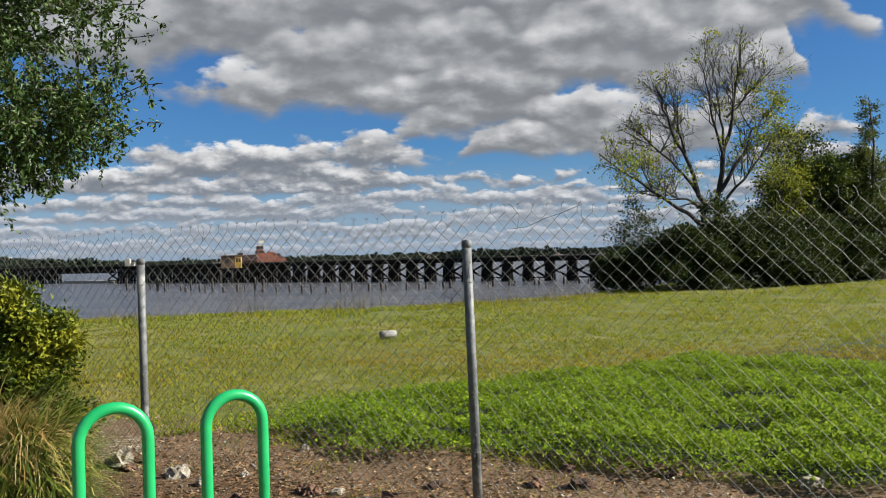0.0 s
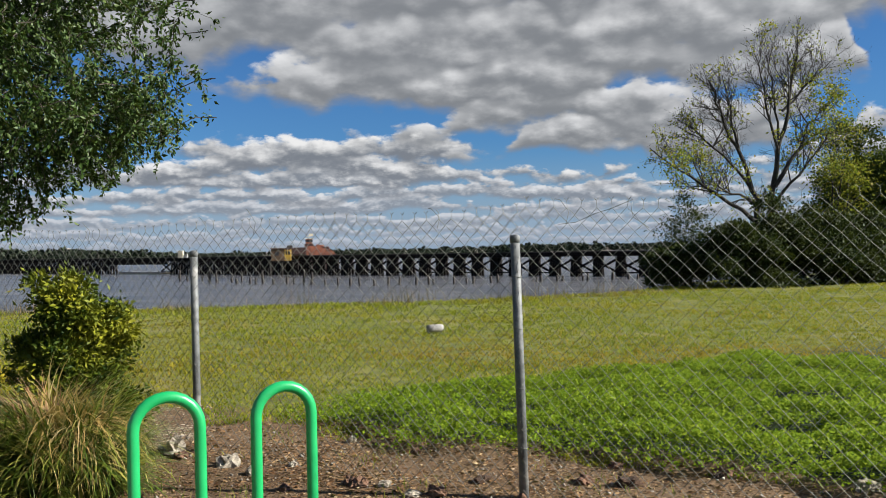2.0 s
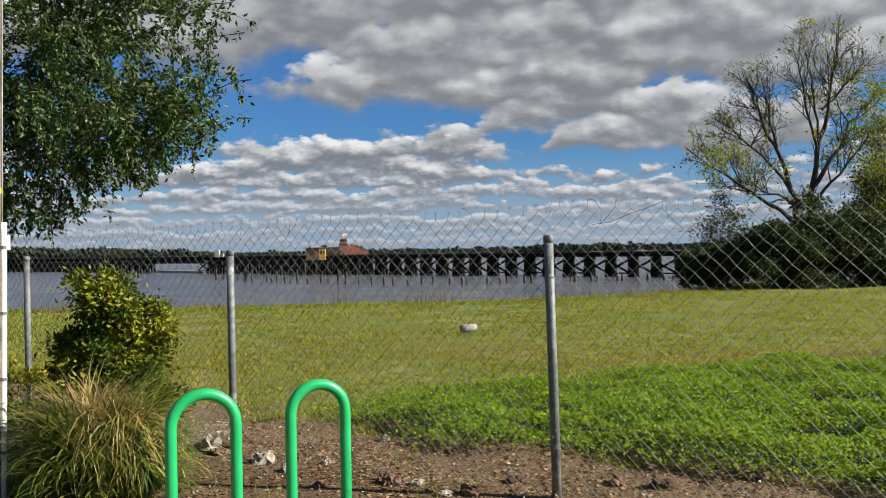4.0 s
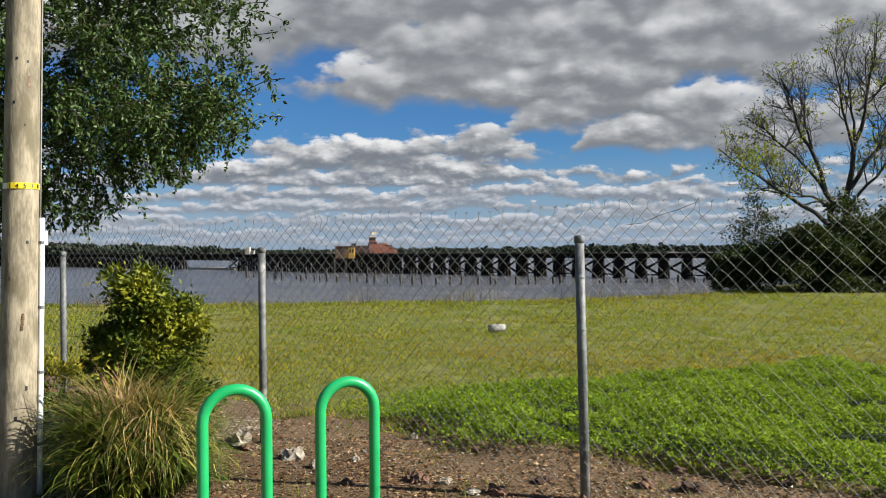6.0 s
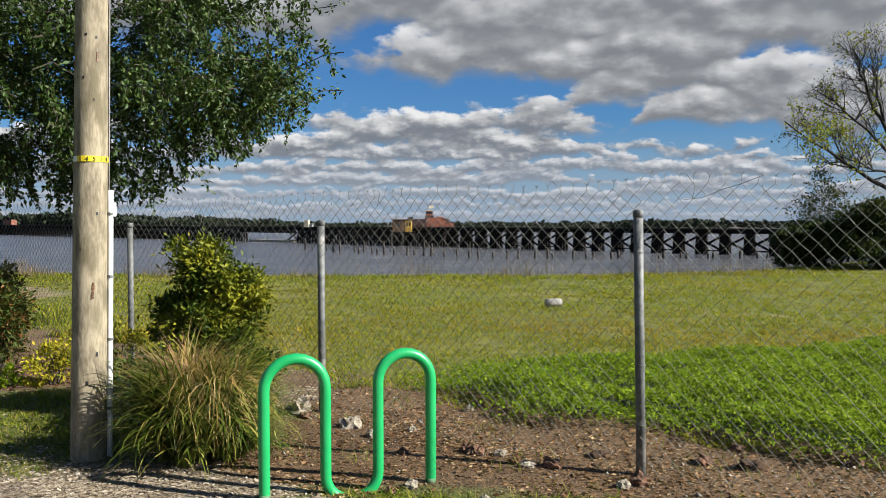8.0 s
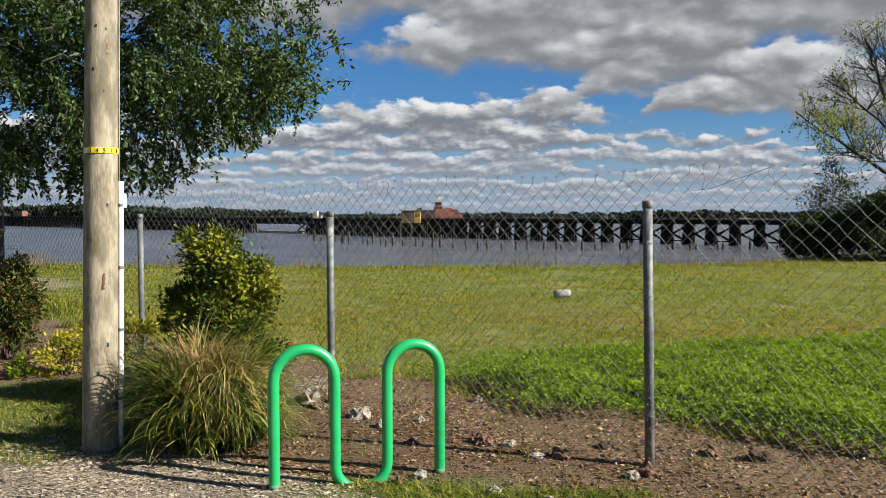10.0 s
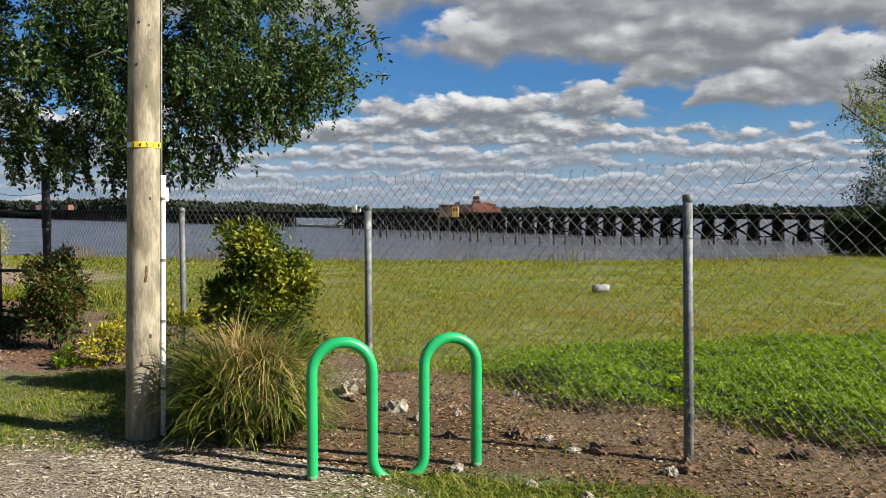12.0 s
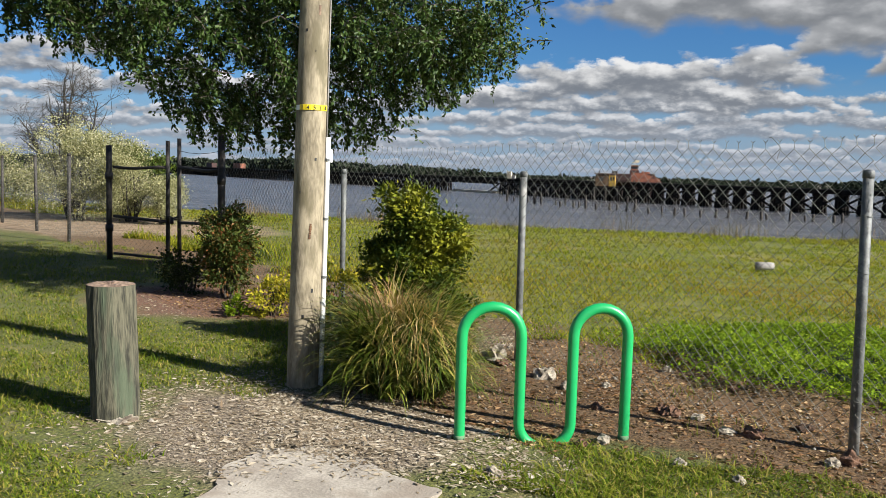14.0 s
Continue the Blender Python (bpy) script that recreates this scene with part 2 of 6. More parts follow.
def water_material():
    m = bpy.data.materials.new("river_water")
    m.use_nodes = True
    g = Nodes(m.node_tree)
    at = g.node("ShaderNodeTexCoord").outputs["Object"]
    mapped = g.node("ShaderNodeMapping")
    g.link(at, mapped.inputs[0])
    mapped.inputs[3].default_value = (0.6, 1.0, 1.0)
    p = mapped.outputs[0]
    s = g.node("ShaderNodeBsdfPrincipled")
    # streaks put the ripples' lighter and darker reflections into the base colour
    streak = g.node("ShaderNodeMapping")
    g.link(at, streak.inputs[0])
    streak.inputs[3].default_value = (0.10, 0.45, 1.0)
    g.put(s.inputs["Base Color"], g.mix(g.ramp(g.noise(streak.outputs[0], 1.0, 5.0, 0.6), 0.38, 0.64), (0.036, 0.038, 0.044), (0.115, 0.112, 0.115)))
    s.inputs["Roughness"].default_value, s.inputs["IOR"].default_value = 0.22, 1.33
    n = g.node("ShaderNodeBump")
    n.inputs["Strength"].default_value, n.inputs["Distance"].default_value = 1.0, 0.6
    h = g.math("ADD", g.noise(p, 0.7, 6.0, 0.72), g.math("MULTIPLY", g.noise(p, 0.16, 3.0), 1.8))
    g.link(h, n.inputs["Height"])
    g.link(n.outputs[0], s.inputs["Normal"])
    out = g.node("ShaderNodeOutputMaterial")
    g.link(s.outputs[0], out.inputs[0])
    return m


M = dict(
    ground=ground_material(), water=water_material(),
    galvanised=surface("galvanised_steel", (0.07, 0.073, 0.073), (0.145, 0.15, 0.15), 14, 90, 0.6, 0.12, 0.1, stain=(0.30, 0.29, 0.27), stain_scale=3.0),
    wire=surface("weathered_zinc_wire", (0.085, 0.085, 0.075), (0.19, 0.19, 0.165), 9, 60, 0.65, 0.1, 0.0),
    rusty=surface("dark_weathered_steel", (0.018, 0.016, 0.015), (0.05, 0.042, 0.038), 9, 60, 0.7, 0.2, 0.2, stain=(0.10, 0.05, 0.03), stain_at=(0.6, 0.75)),
    green=surface("green_powder_coat", (0.008, 0.27, 0.078), (0.011, 0.31, 0.092), 5, 120, 0.36, 0.0, 0.05, coat=0.25, stain=(0.03, 0.26, 0.09), stain_scale=5.0, stain_at=(0.62, 0.8)),
    pole=surface("weathered_pine_pole", (0.135, 0.110, 0.072), (0.31, 0.262, 0.18), 9, 60, 0.85, 0.0, 0.5, stretch=(1, 1, 0.28), stain=(0.125, 0.105, 0.062), stain_scale=8.0, stain_at=(0.5, 0.66), reach=0.012),
    scar=surface("bare_brown_wood_scar", (0.05, 0.026, 0.015), (0.15, 0.075, 0.038), 20, 90, 0.9, 0.0, 0.4),
    bollard=surface("green_grey_treated_timber", (0.014, 0.014, 0.009), (0.105, 0.098, 0.064), 26, 110, 0.9, 0.0, 0.9, stretch=(1, 1, 0.12), stain=(0.058, 0.074, 0.044), stain_scale=9.0, reach=0.015),
    endgrain=surface("cracked_end_grain", (0.09, 0.055, 0.038), (0.25, 0.175, 0.125), 10, 60, 0.95, 0.0, 0.7),
    yellow=surface("yellow_plastic_strip", (0.62, 0.46, 0.01), (0.72, 0.54, 0.02), 10, 90, 0.45, 0.0, 0.0),
    black=surface("black_paint", (0.012, 0.012, 0.012), (0.03, 0.03, 0.03), 20, 90, 0.6),
    white=surface("white_plastic", (0.60, 0.60, 0.58), (0.75, 0.75, 0.73), 6, 60, 0.5, 0.0, 0.05, stain=(0.45, 0.43, 0.38)),
    concrete=surface("worn_concrete_path", (0.23, 0.20, 0.165), (0.38, 0.34, 0.285), 3.5, 60, 0.95, 0.0, 0.5, stain=(0.24, 0.20, 0.16), stain_scale=2.2, stain_at=(0.52, 0.7)),
    dusty=surface("dusty_green_foot", (0.05, 0.16, 0.07), (0.12, 0.20, 0.11), 20, 90, 0.9),
    rock=surface("pale_rubble", (0.16, 0.13, 0.095), (0.40, 0.355, 0.28), 14, 80, 0.95, 0.0, 0.8, stain=(0.12, 0.09, 0.065), stain_scale=7.0),
    brick=surface("red_brown_rubble", (0.06, 0.030, 0.018), (0.18, 0.095, 0.055), 14, 80, 0.95, 0.0, 0.8),
    clod=surface("dark_clod_and_hollow", (0.022, 0.012, 0.007), (0.07, 0.038, 0.02), 18, 90, 1.0, 0.0, 0.9),
    creosote=surface("creosoted_timber", (0.006, 0.005, 0.005), (0.016, 0.014, 0.013), 1.5, 12, 1.0, 0.0, 0.4, island=0.4, spec=0.08),
    pile=surface("weathered_piling", (0.010, 0.008, 0.007), (0.035, 0.028, 0.022), 2.0, 14, 0.9, 0.0, 0.4, island=0.4),
    cap=surface("grey_weathered_cap", (0.16, 0.15, 0.14), (0.34, 0.32, 0.30), 2, 15, 0.9),
    bark=surface("grey_bark", (0.016, 0.014, 0.011), (0.052, 0.045, 0.037), 6, 40, 0.95, 0.0, 0.6, stretch=(1, 1, 0.3)),
    dark_bark=surface("dark_bark", (0.028, 0.022, 0.017), (0.085, 0.068, 0.052), 8, 50, 0.95, 0.0, 0.5),
    oak=leafy("oak_leaf", [(0.009, 0.020, 0.004), (0.019, 0.040, 0.007), (0.036, 0.066, 0.014), (0.075, 0.105, 0.034)], 0.42, 0.10, sheen=0.16),
    sparse=leafy("yellow_green_leaf", [(0.07, 0.095, 0.010), (0.14, 0.165, 0.013), (0.24, 0.225, 0.02), (0.17, 0.11, 0.02)], 0.5, 0.35),
    myrtle=leafy("dark_evergreen_leaf", [(0.010, 0.020, 0.006), (0.021, 0.034, 0.009), (0.040, 0.052, 0.015)], 0.5, 0.06, 0.6, (0.034, 0.038, 0.013), 0.8, 0.08),
    mid=leafy("mid_green_leaf", [(0.018, 0.034, 0.006), (0.038, 0.062, 0.008), (0.065, 0.092, 0.014), (0.10, 0.12, 0.022)], 0.5, 0.12, 0.45, (0.022, 0.034, 0.008), 0.6, 0.15),
    pine=leafy("conifer_spray", [(0.015, 0.024, 0.010), (0.03, 0.04, 0.016), (0.06, 0.05, 0.025)], 0.6, 0.2),
    nandina=leafy("yellow_green_shrub_leaf", [(0.010, 0.024, 0.004), (0.028, 0.050, 0.006), (0.06, 0.085, 0.008), (0.11, 0.13, 0.010)], 0.5, 0.14, 0.85, (0.22, 0.21, 0.014), 2.4, 0.14),
    bronze=leafy("bronze_tipped_leaf", [(0.022, 0.038, 0.008), (0.045, 0.07, 0.014), (0.07, 0.08, 0.02), (0.15, 0.055, 0.02)], 0.45, 0.12),
    gold=leafy("golden_leaf", [(0.16, 0.18, 0.015), (0.32, 0.28, 0.02), (0.45, 0.36, 0.03)], 0.5, 0.35),
    plume=leafy("cream_seed_plume", [(0.09, 0.095, 0.035), (0.20, 0.195, 0.085), (0.33, 0.315, 0.17), (0.45, 0.43, 0.27)], 0.8, 0.25),
    blade=leafy("tufted_blade", [(0.02, 0.04, 0.006), (0.055, 0.085, 0.010), (0.12, 0.15, 0.018), (0.28, 0.25, 0.06)], 0.42, 0.2, sheen=0.25),
    straw=leafy("dry_straw_blade", [(0.25, 0.16, 0.05), (0.42, 0.29, 0.11), (0.54, 0.42, 0.21)], 0.6, 0.3),
    turf=leafy("field_grass_blade", [(0.07, 0.105, 0.007), (0.13, 0.165, 0.010), (0.19, 0.21, 0.014), (0.31, 0.25, 0.04)], 0.75, 0.35, 0.45, (0.28, 0.20, 0.02), 0.24, 0.04),
    dry_turf=leafy("dry_brown_blade", [(0.16, 0.12, 0.015), (0.24, 0.155, 0.022), (0.31, 0.19, 0.035)], 0.8, 0.4, sheen=0.02),
    lawn=leafy("lawn_blade", [(0.045, 0.08, 0.008), (0.10, 0.145, 0.013), (0.18, 0.20, 0.02), (0.33, 0.26, 0.08)], 0.7, 0.35, sheen=0.05),
    weed=leafy("bright_weed_leaf", [(0.065, 0.12, 0.005), (0.11, 0.185, 0.007), (0.165, 0.245, 0.010), (0.24, 0.30, 0.02)], 0.65, 0.40, sheen=0.10),
    reed=leafy("tan_reed", [(0.07, 0.06, 0.025), (0.15, 0.10, 0.05), (0.24, 0.165, 0.085)], 0.7, 0.15),
    litter=leafy("fallen_leaf", [(0.14, 0.10, 0.065), (0.23, 0.18, 0.125), (0.34, 0.28, 0.205), (0.48, 0.42, 0.33)], 0.75, 0.1),
    litter_dark=leafy("dark_fallen_leaf", [(0.05, 0.024, 0.011), (0.13, 0.064, 0.03), (0.22, 0.125, 0.062), (0.36, 0.26, 0.15)], 0.8, 0.1),
    chips=surface("pale_gravel_chip", (0.14, 0.12, 0.098), (0.30, 0.265, 0.22), 30, 90, 0.95, 0.0, 0.3, island=0.35),
    woods=leafy("far_wood", [(0.012, 0.018, 0.012), (0.022, 0.030, 0.018), (0.034, 0.042, 0.026)], 0.9, 0.0),
    orange=surface("faded_orange_paint", (0.11, 0.034, 0.02), (0.27, 0.09, 0.046), 1.2, 8, 0.7, stain=(0.05, 0.022, 0.016), stain_scale=0.8),
    hull=surface("dark_red_hull", (0.022, 0.010, 0.009), (0.055, 0.022, 0.018), 1.2, 8, 0.8),
    cream=surface("weathered_cream_panel", (0.42, 0.36, 0.26), (0.56, 0.50, 0.38), 1.2, 8, 0.8),
    shed=surface("brown_boarding", (0.05, 0.03, 0.016), (0.12, 0.07, 0.035), 1.5, 10, 0.9),
    ochre=surface("ochre_yellow_paint", (0.45, 0.27, 0.03), (0.58, 0.38, 0.06), 1.2, 8, 0.7, stain=(0.20, 0.12, 0.04)),
    roofing=surface("rusted_roofing", (0.07, 0.05, 0.04), (0.14, 0.10, 0.08), 1.5, 9, 0.8),
    # near-black that stands in for unlit insides; also colours the nail marks
    dark=surface("near_black_fill", (0.008, 0.008, 0.009), (0.015, 0.015, 0.016), 3, 9, 0.5, bump=0.0),
)

# ---- building helpers ----
def mesh_of(name, verts, faces, material, smooth=False):
    me = bpy.data.meshes.new(name)
    me.from_pydata([tuple(v) for v in verts], [], [tuple(f) for f in faces])
    if smooth:
        me.shade_smooth()
    me.materials.append(material)
    return me


def mesh_arrays(name, verts, faces, material):
    """A mesh of alike polygons from arrays: verts (n, 3), faces (m, k)."""
    me = bpy.data.meshes.new(name)
    verts, faces = np.asarray(verts, dtype=np.float32), np.asarray(faces, dtype=np.int32)
    m, k = faces.shape
    me.vertices.add(len(verts))
    me.vertices.foreach_set("co", verts.ravel())
    me.loops.add(m * k)
    me.loops.foreach_set("vertex_index", faces.ravel())
    me.polygons.add(m)
    me.polygons.foreach_set("loop_start", np.arange(0, m * k, k, dtype=np.int32))
    me.update(calc_edges=True)
    me.materials.append(material)
    return me


def thing(name, at, label, category, group="", kind=""):
    ob = new(name)
    ob.empty_display_size = 0.1
    ob.location = at
    return tagged(ob, label, category, group, kind)


def part(name, data, material, parent, label="", smooth=False):
    """Links a bmesh, a mesh or a (verts, faces) pair as one mesh under a thing or a part."""
    if isinstance(data, bmesh.types.BMesh):
        me = bpy.data.meshes.new(name)
        data.to_mesh(me)
        data.free()
        me.materials.append(material)
        if smooth:
            me.shade_smooth()
    elif isinstance(data, tuple):
        me = mesh_of(name, data[0], data[1], material, smooth)
    else:
        me = data
    ob = new(name, me)
    ob.parent = parent
    return tagged(ob, label)


def box(sx, sy, sz, at=(0, 0, 0), bevel=0.0, turn=None):
    """A bevelled block, its base centre at the place given."""
    bm = bmesh.new()
    bmesh.ops.create_cube(bm, size=1.0)
    bmesh.ops.scale(bm, vec=(sx, sy, sz), verts=bm.verts)
    bmesh.ops.translate(bm, vec=(0, 0, sz / 2), verts=bm.verts)
    if bevel:
        bmesh.ops.bevel(bm, geom=bm.edges[:], offset=bevel, segments=2, profile=0.5, affect="EDGES")
    if turn is not None:
        bmesh.ops.transform(bm, matrix=turn, verts=bm.verts)
    bmesh.ops.translate(bm, vec=at, verts=bm.verts)
    return bm


def beam(a, b, w, h):
    """A squared timber from a to b."""
    a, b = Vector(a), Vector(b)
    d = b - a
    bm = bmesh.new()
    bmesh.ops.create_cube(bm, size=1.0)
    bmesh.ops.scale(bm, vec=(w, h, d.length), verts=bm.verts)
    bmesh.ops.transform(bm, matrix=Matrix.Translation((a + b) / 2) @ d.to_track_quat("Z", "Y").to_matrix().to_4x4(), verts=bm.verts)
    return bm


def merged(bms):
    out = bmesh.new()
    for bm in bms:
        me = bpy.data.meshes.new("tmp")
        bm.to_mesh(me)
        bm.free()
        out.from_mesh(me)
        bpy.data.meshes.remove(me)
    return out


def tube(points, radii, sides=8, cap=True):
    """Verts and quads of a round, tapering tube along a line of points."""
    pts = [Vector(p) for p in points]
    verts, faces = [], []
    side = None
    for i, p in enumerate(pts):
        d = (pts[min(i + 1, len(pts) - 1)] - pts[max(i - 1, 0)]).normalized()
        if side is None:
            side = d.orthogonal().normalized()
        side = (side - d * side.dot(d)).normalized()
        up = d.cross(side)
        for k in range(sides):
            a = 2 * math.pi * k / sides
            verts.append(p + (side * math.cos(a) + up * math.sin(a)) * radii[i])
    for i in range(len(pts) - 1):
        for k in range(sides):
            a, b = i * sides + k, i * sides + (k + 1) % sides
            faces.append((a, b, b + sides, a + sides))
    if cap:
        faces.append(tuple(range(sides - 1, -1, -1)))
        faces.append(tuple(range((len(pts) - 1) * sides, len(pts) * sides)))
    return verts, faces


def join_lists(pieces):
    verts, faces = [], []
    for v, f in pieces:
        n = len(verts)
        verts += v
        faces += [tuple(i + n for i in q) for q in f]
    return verts, faces


def unit(v):
    return v / np.maximum(np.linalg.norm(v, axis=-1, keepdims=True), 1e-9)


def leaf_mesh(name, at, way, length, width, material, rng, fold=0.25, flat=None):
    """Pointed, folded leaves (two triangles each) at places, along directions; flat: how far fallen ones tilt."""
    n = len(at)
    way = unit(way)
    rnd = unit(rng.normal(size=(n, 3)))
    if flat is not None:
        rnd = unit(rnd * flat + np.array((0, 0, 1.0)))
    side = unit(np.cross(way, rnd))
    nrm = np.cross(side, way)
    length, width = np.broadcast_to(length, n)[:, None], np.broadcast_to(width, n)[:, None]
    mid = at + way * length * 0.45
    left = mid + side * width * 0.5 + nrm * width * fold
    right = mid - side * width * 0.5 + nrm * width * fold
    verts = np.stack([at, left, at + way * length, right], 1).reshape(-1, 3)
    base = np.arange(n)[:, None] * 4
    faces = np.concatenate([base + np.array([[0, 1, 2]]), base + np.array([[0, 2, 3]])], 1).reshape(-1, 3)
    return mesh_arrays(name, verts, faces, material)


def blade_mesh(name, at, lean, height, width, material, rng, bend=0.5):
    """Grass blades: a stem quad and a bent tip, three triangles each."""
    n = len(at)
    a = rng.uniform(0, 2 * np.pi, n)
    side = np.stack([np.cos(a), np.sin(a), np.zeros(n)], 1)
    out = np.stack([-np.sin(a), np.cos(a), np.zeros(n)], 1)
    height, width = np.broadcast_to(height, n)[:, None], np.broadcast_to(width, n)[:, None]
    lean = np.broadcast_to(lean, n)[:, None]
    up = np.array([[0, 0, 1.0]])
    mid = at + up * height * 0.6 + out * lean * height * 0.35
    tip = at + up * height * (1 - 0.25 * bend * lean) + out * lean * height * (0.6 + bend)
    verts = np.stack([at - side * width / 2, at + side * width / 2, mid + side * width * 0.38, mid - side * width * 0.38, tip], 1).reshape(-1, 3)
    base = np.arange(n)[:, None] * 5
    faces = np.concatenate([base + np.array([[0, 1, 2]]), base + np.array([[0, 2, 3]]), base + np.array([[3, 2, 4]])], 1).reshape(-1, 3)
    return mesh_arrays(name, verts, faces, material)


# ---- ground, water and far shore ----
SHORE_X = (-600, -60, -40, -19, -10, 0, 4, 8, 12, 20, 40, 100, 600)
SHORE_Y = (60, 30, 23, 24.2, 24.6, 27.0, 29.3, 35, 39.5, 49, 70, 95, 120)


def smooth01(t):
    t = np.clip(t, 0, 1)
    return t * t * (3 - 2 * t)


def lumps(x, y):
    return (np.sin(x * 1.7 + np.sin(y * 1.1) * 1.3) * np.cos(y * 1.9 + np.sin(x * 0.8)) + 0.6 * np.sin(x * 4.1 + y * 2.7) * np.cos(y * 5.3 - x * 1.3)) * 0.5


def height_at(x, y):
    x, y = np.asarray(x, dtype=float), np.asarray(y, dtype=float)
    past = y - np.interp(x, SHORE_X, SHORE_Y) - 0.18 * np.sin(x * 0.9) - 0.10 * np.sin(x * 2.3)
    z = 0.02 * lumps(x, y) * smooth01((np.hypot(x, y) - 3.0) / 2.0)
    q = (x - FENCE_A[0]) * FENCE_N[0] + (y - FENCE_A[1]) * FENCE_N[1]
    z = z + 0.035 * np.exp(-((q - 0.9) / 0.8) ** 2) * (0.6 + lumps(x * 2.2, y * 2.2))
    z = z - 4.3 * smooth01(past / 7.0)
    far = smooth01((y - (640 + 40 * np.sin(x * 0.004))) / 40.0)
    return z + 1.6 * far


def build_ground():
    def axis(near, lo, hi):
        steps = [near[0]]
        d = 0.2
        while steps[-1] > lo:
            d *= 1.22
            steps.append(steps[-1] - d)
        left = steps[::-1][:-1]
        steps, d = [near[1]], 0.2
        while steps[-1] < hi:
            d *= 1.22 if steps[-1] < 600 else 1.0
            d = min(d, 60)
            steps.append(steps[-1] + d)
        return np.array(left + list(np.arange(near[0], near[1], 0.12)) + steps)

    xs, ys = axis((-12.0, 6.0), -2600, 2600), axis((2.5, 14.0), -400, 3200)
    gx, gy = np.meshgrid(xs, ys)
    verts = np.stack([gx, gy, height_at(gx, gy)], -1).reshape(-1, 3)
    nx, ny = len(xs), len(ys)
    i = (np.arange(ny - 1)[:, None] * nx + np.arange(nx - 1)[None]).ravel()
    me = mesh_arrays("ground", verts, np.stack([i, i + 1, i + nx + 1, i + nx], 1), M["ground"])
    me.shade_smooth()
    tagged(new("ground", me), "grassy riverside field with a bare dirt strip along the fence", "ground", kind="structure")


def build_water():
    xs = np.linspace(-2500, 2500, 60)
    ys = np.linspace(20, 1400, 30)
    gx, gy = np.meshgrid(xs, ys)
    verts = np.stack([gx, gy, np.full_like(gx, -3.3)], -1).reshape(-1, 3)
    i = (np.arange(29)[:, None] * 60 + np.arange(59)[None]).ravel()
    me = mesh_arrays("water", verts, np.stack([i, i + 1, i + 61, i + 60], 1), M["water"])
    tagged(new("water", me), "wide grey-brown rippled river", "river", kind="structure")


def build_far_woods():
    """Low wooded bank on the other side of the river."""
    rng = np.random.default_rng(5)
    n = 2600
    x = rng.uniform(-1300, 500, n)
    y = 668 + 40 * np.sin(x * 0.004) + rng.uniform(0, 60, n)
    top = 3.5 + 0.5 * np.sin(x * 0.011) + 0.5 * np.sin(x * 0.037) + rng.normal(0, 0.7, n) + (rng.random(n) > 0.97) * 1.5 + 4.4 * smooth01((-x - 220) / 260)
    cent, way, size = [], [], []
    for i in range(n):
        k = 26
        u = unit(rng.normal(size=(k, 3)))
        h = max(top[i], 2.9)
        cent.append(np.array((x[i], y[i], h * 0.45 - 3.0)) + u * np.array((h * 0.55, h * 0.5, h * 0.5)))
        way.append(u + np.array((0, 0, 0.3)))
        size.append(np.full(k, h * 0.5))
    cent, way, size = np.concatenate(cent), np.concatenate(way), np.concatenate(size)
    me = leaf_mesh("far_woods", cent, way, size, size * 1.0, M["woods"], rng)
    tagged(new("far_woods", me), "dark wooded bank across the river", "woods", kind="stuff")


build_ground()
build_water()
build_far_woods()


# ---- fence ----
POST_STEP = 3.06


def fence_point(s, q=0.0):
    p = FENCE_A + FENCE_DIR * s + FENCE_N * q
    return float(p[0]), float(p[1])


def steel_post(parent, x, y, top, radius=0.03, lean=(0, 0), material="galvanised", label=""):
    z0 = float(height_at(x, y)) - 0.05
    pts = [(x, y, z0), (x + lean[0] * 0.5, y + lean[1] * 0.5, top * 0.5), (x + lean[0], y + lean[1], top - 0.02)]
    v, f = tube(pts, [radius] * 3, 14)
    ob = part("post", (v, f), M[material], parent, label, True)
    cap_v, cap_f = tube([(x + lean[0], y + lean[1], top - 0.05), (x + lean[0], y + lean[1], top - 0.012), (x + lean[0], y + lean[1], top), (x + lean[0], y + lean[1], top + 0.006)],
                        [radius * 1.1, radius * 1.1, radius * 0.85, radius * 0.2], 14)
    part("post_cap", (cap_v, cap_f), M[material], ob, "", True)
    return ob


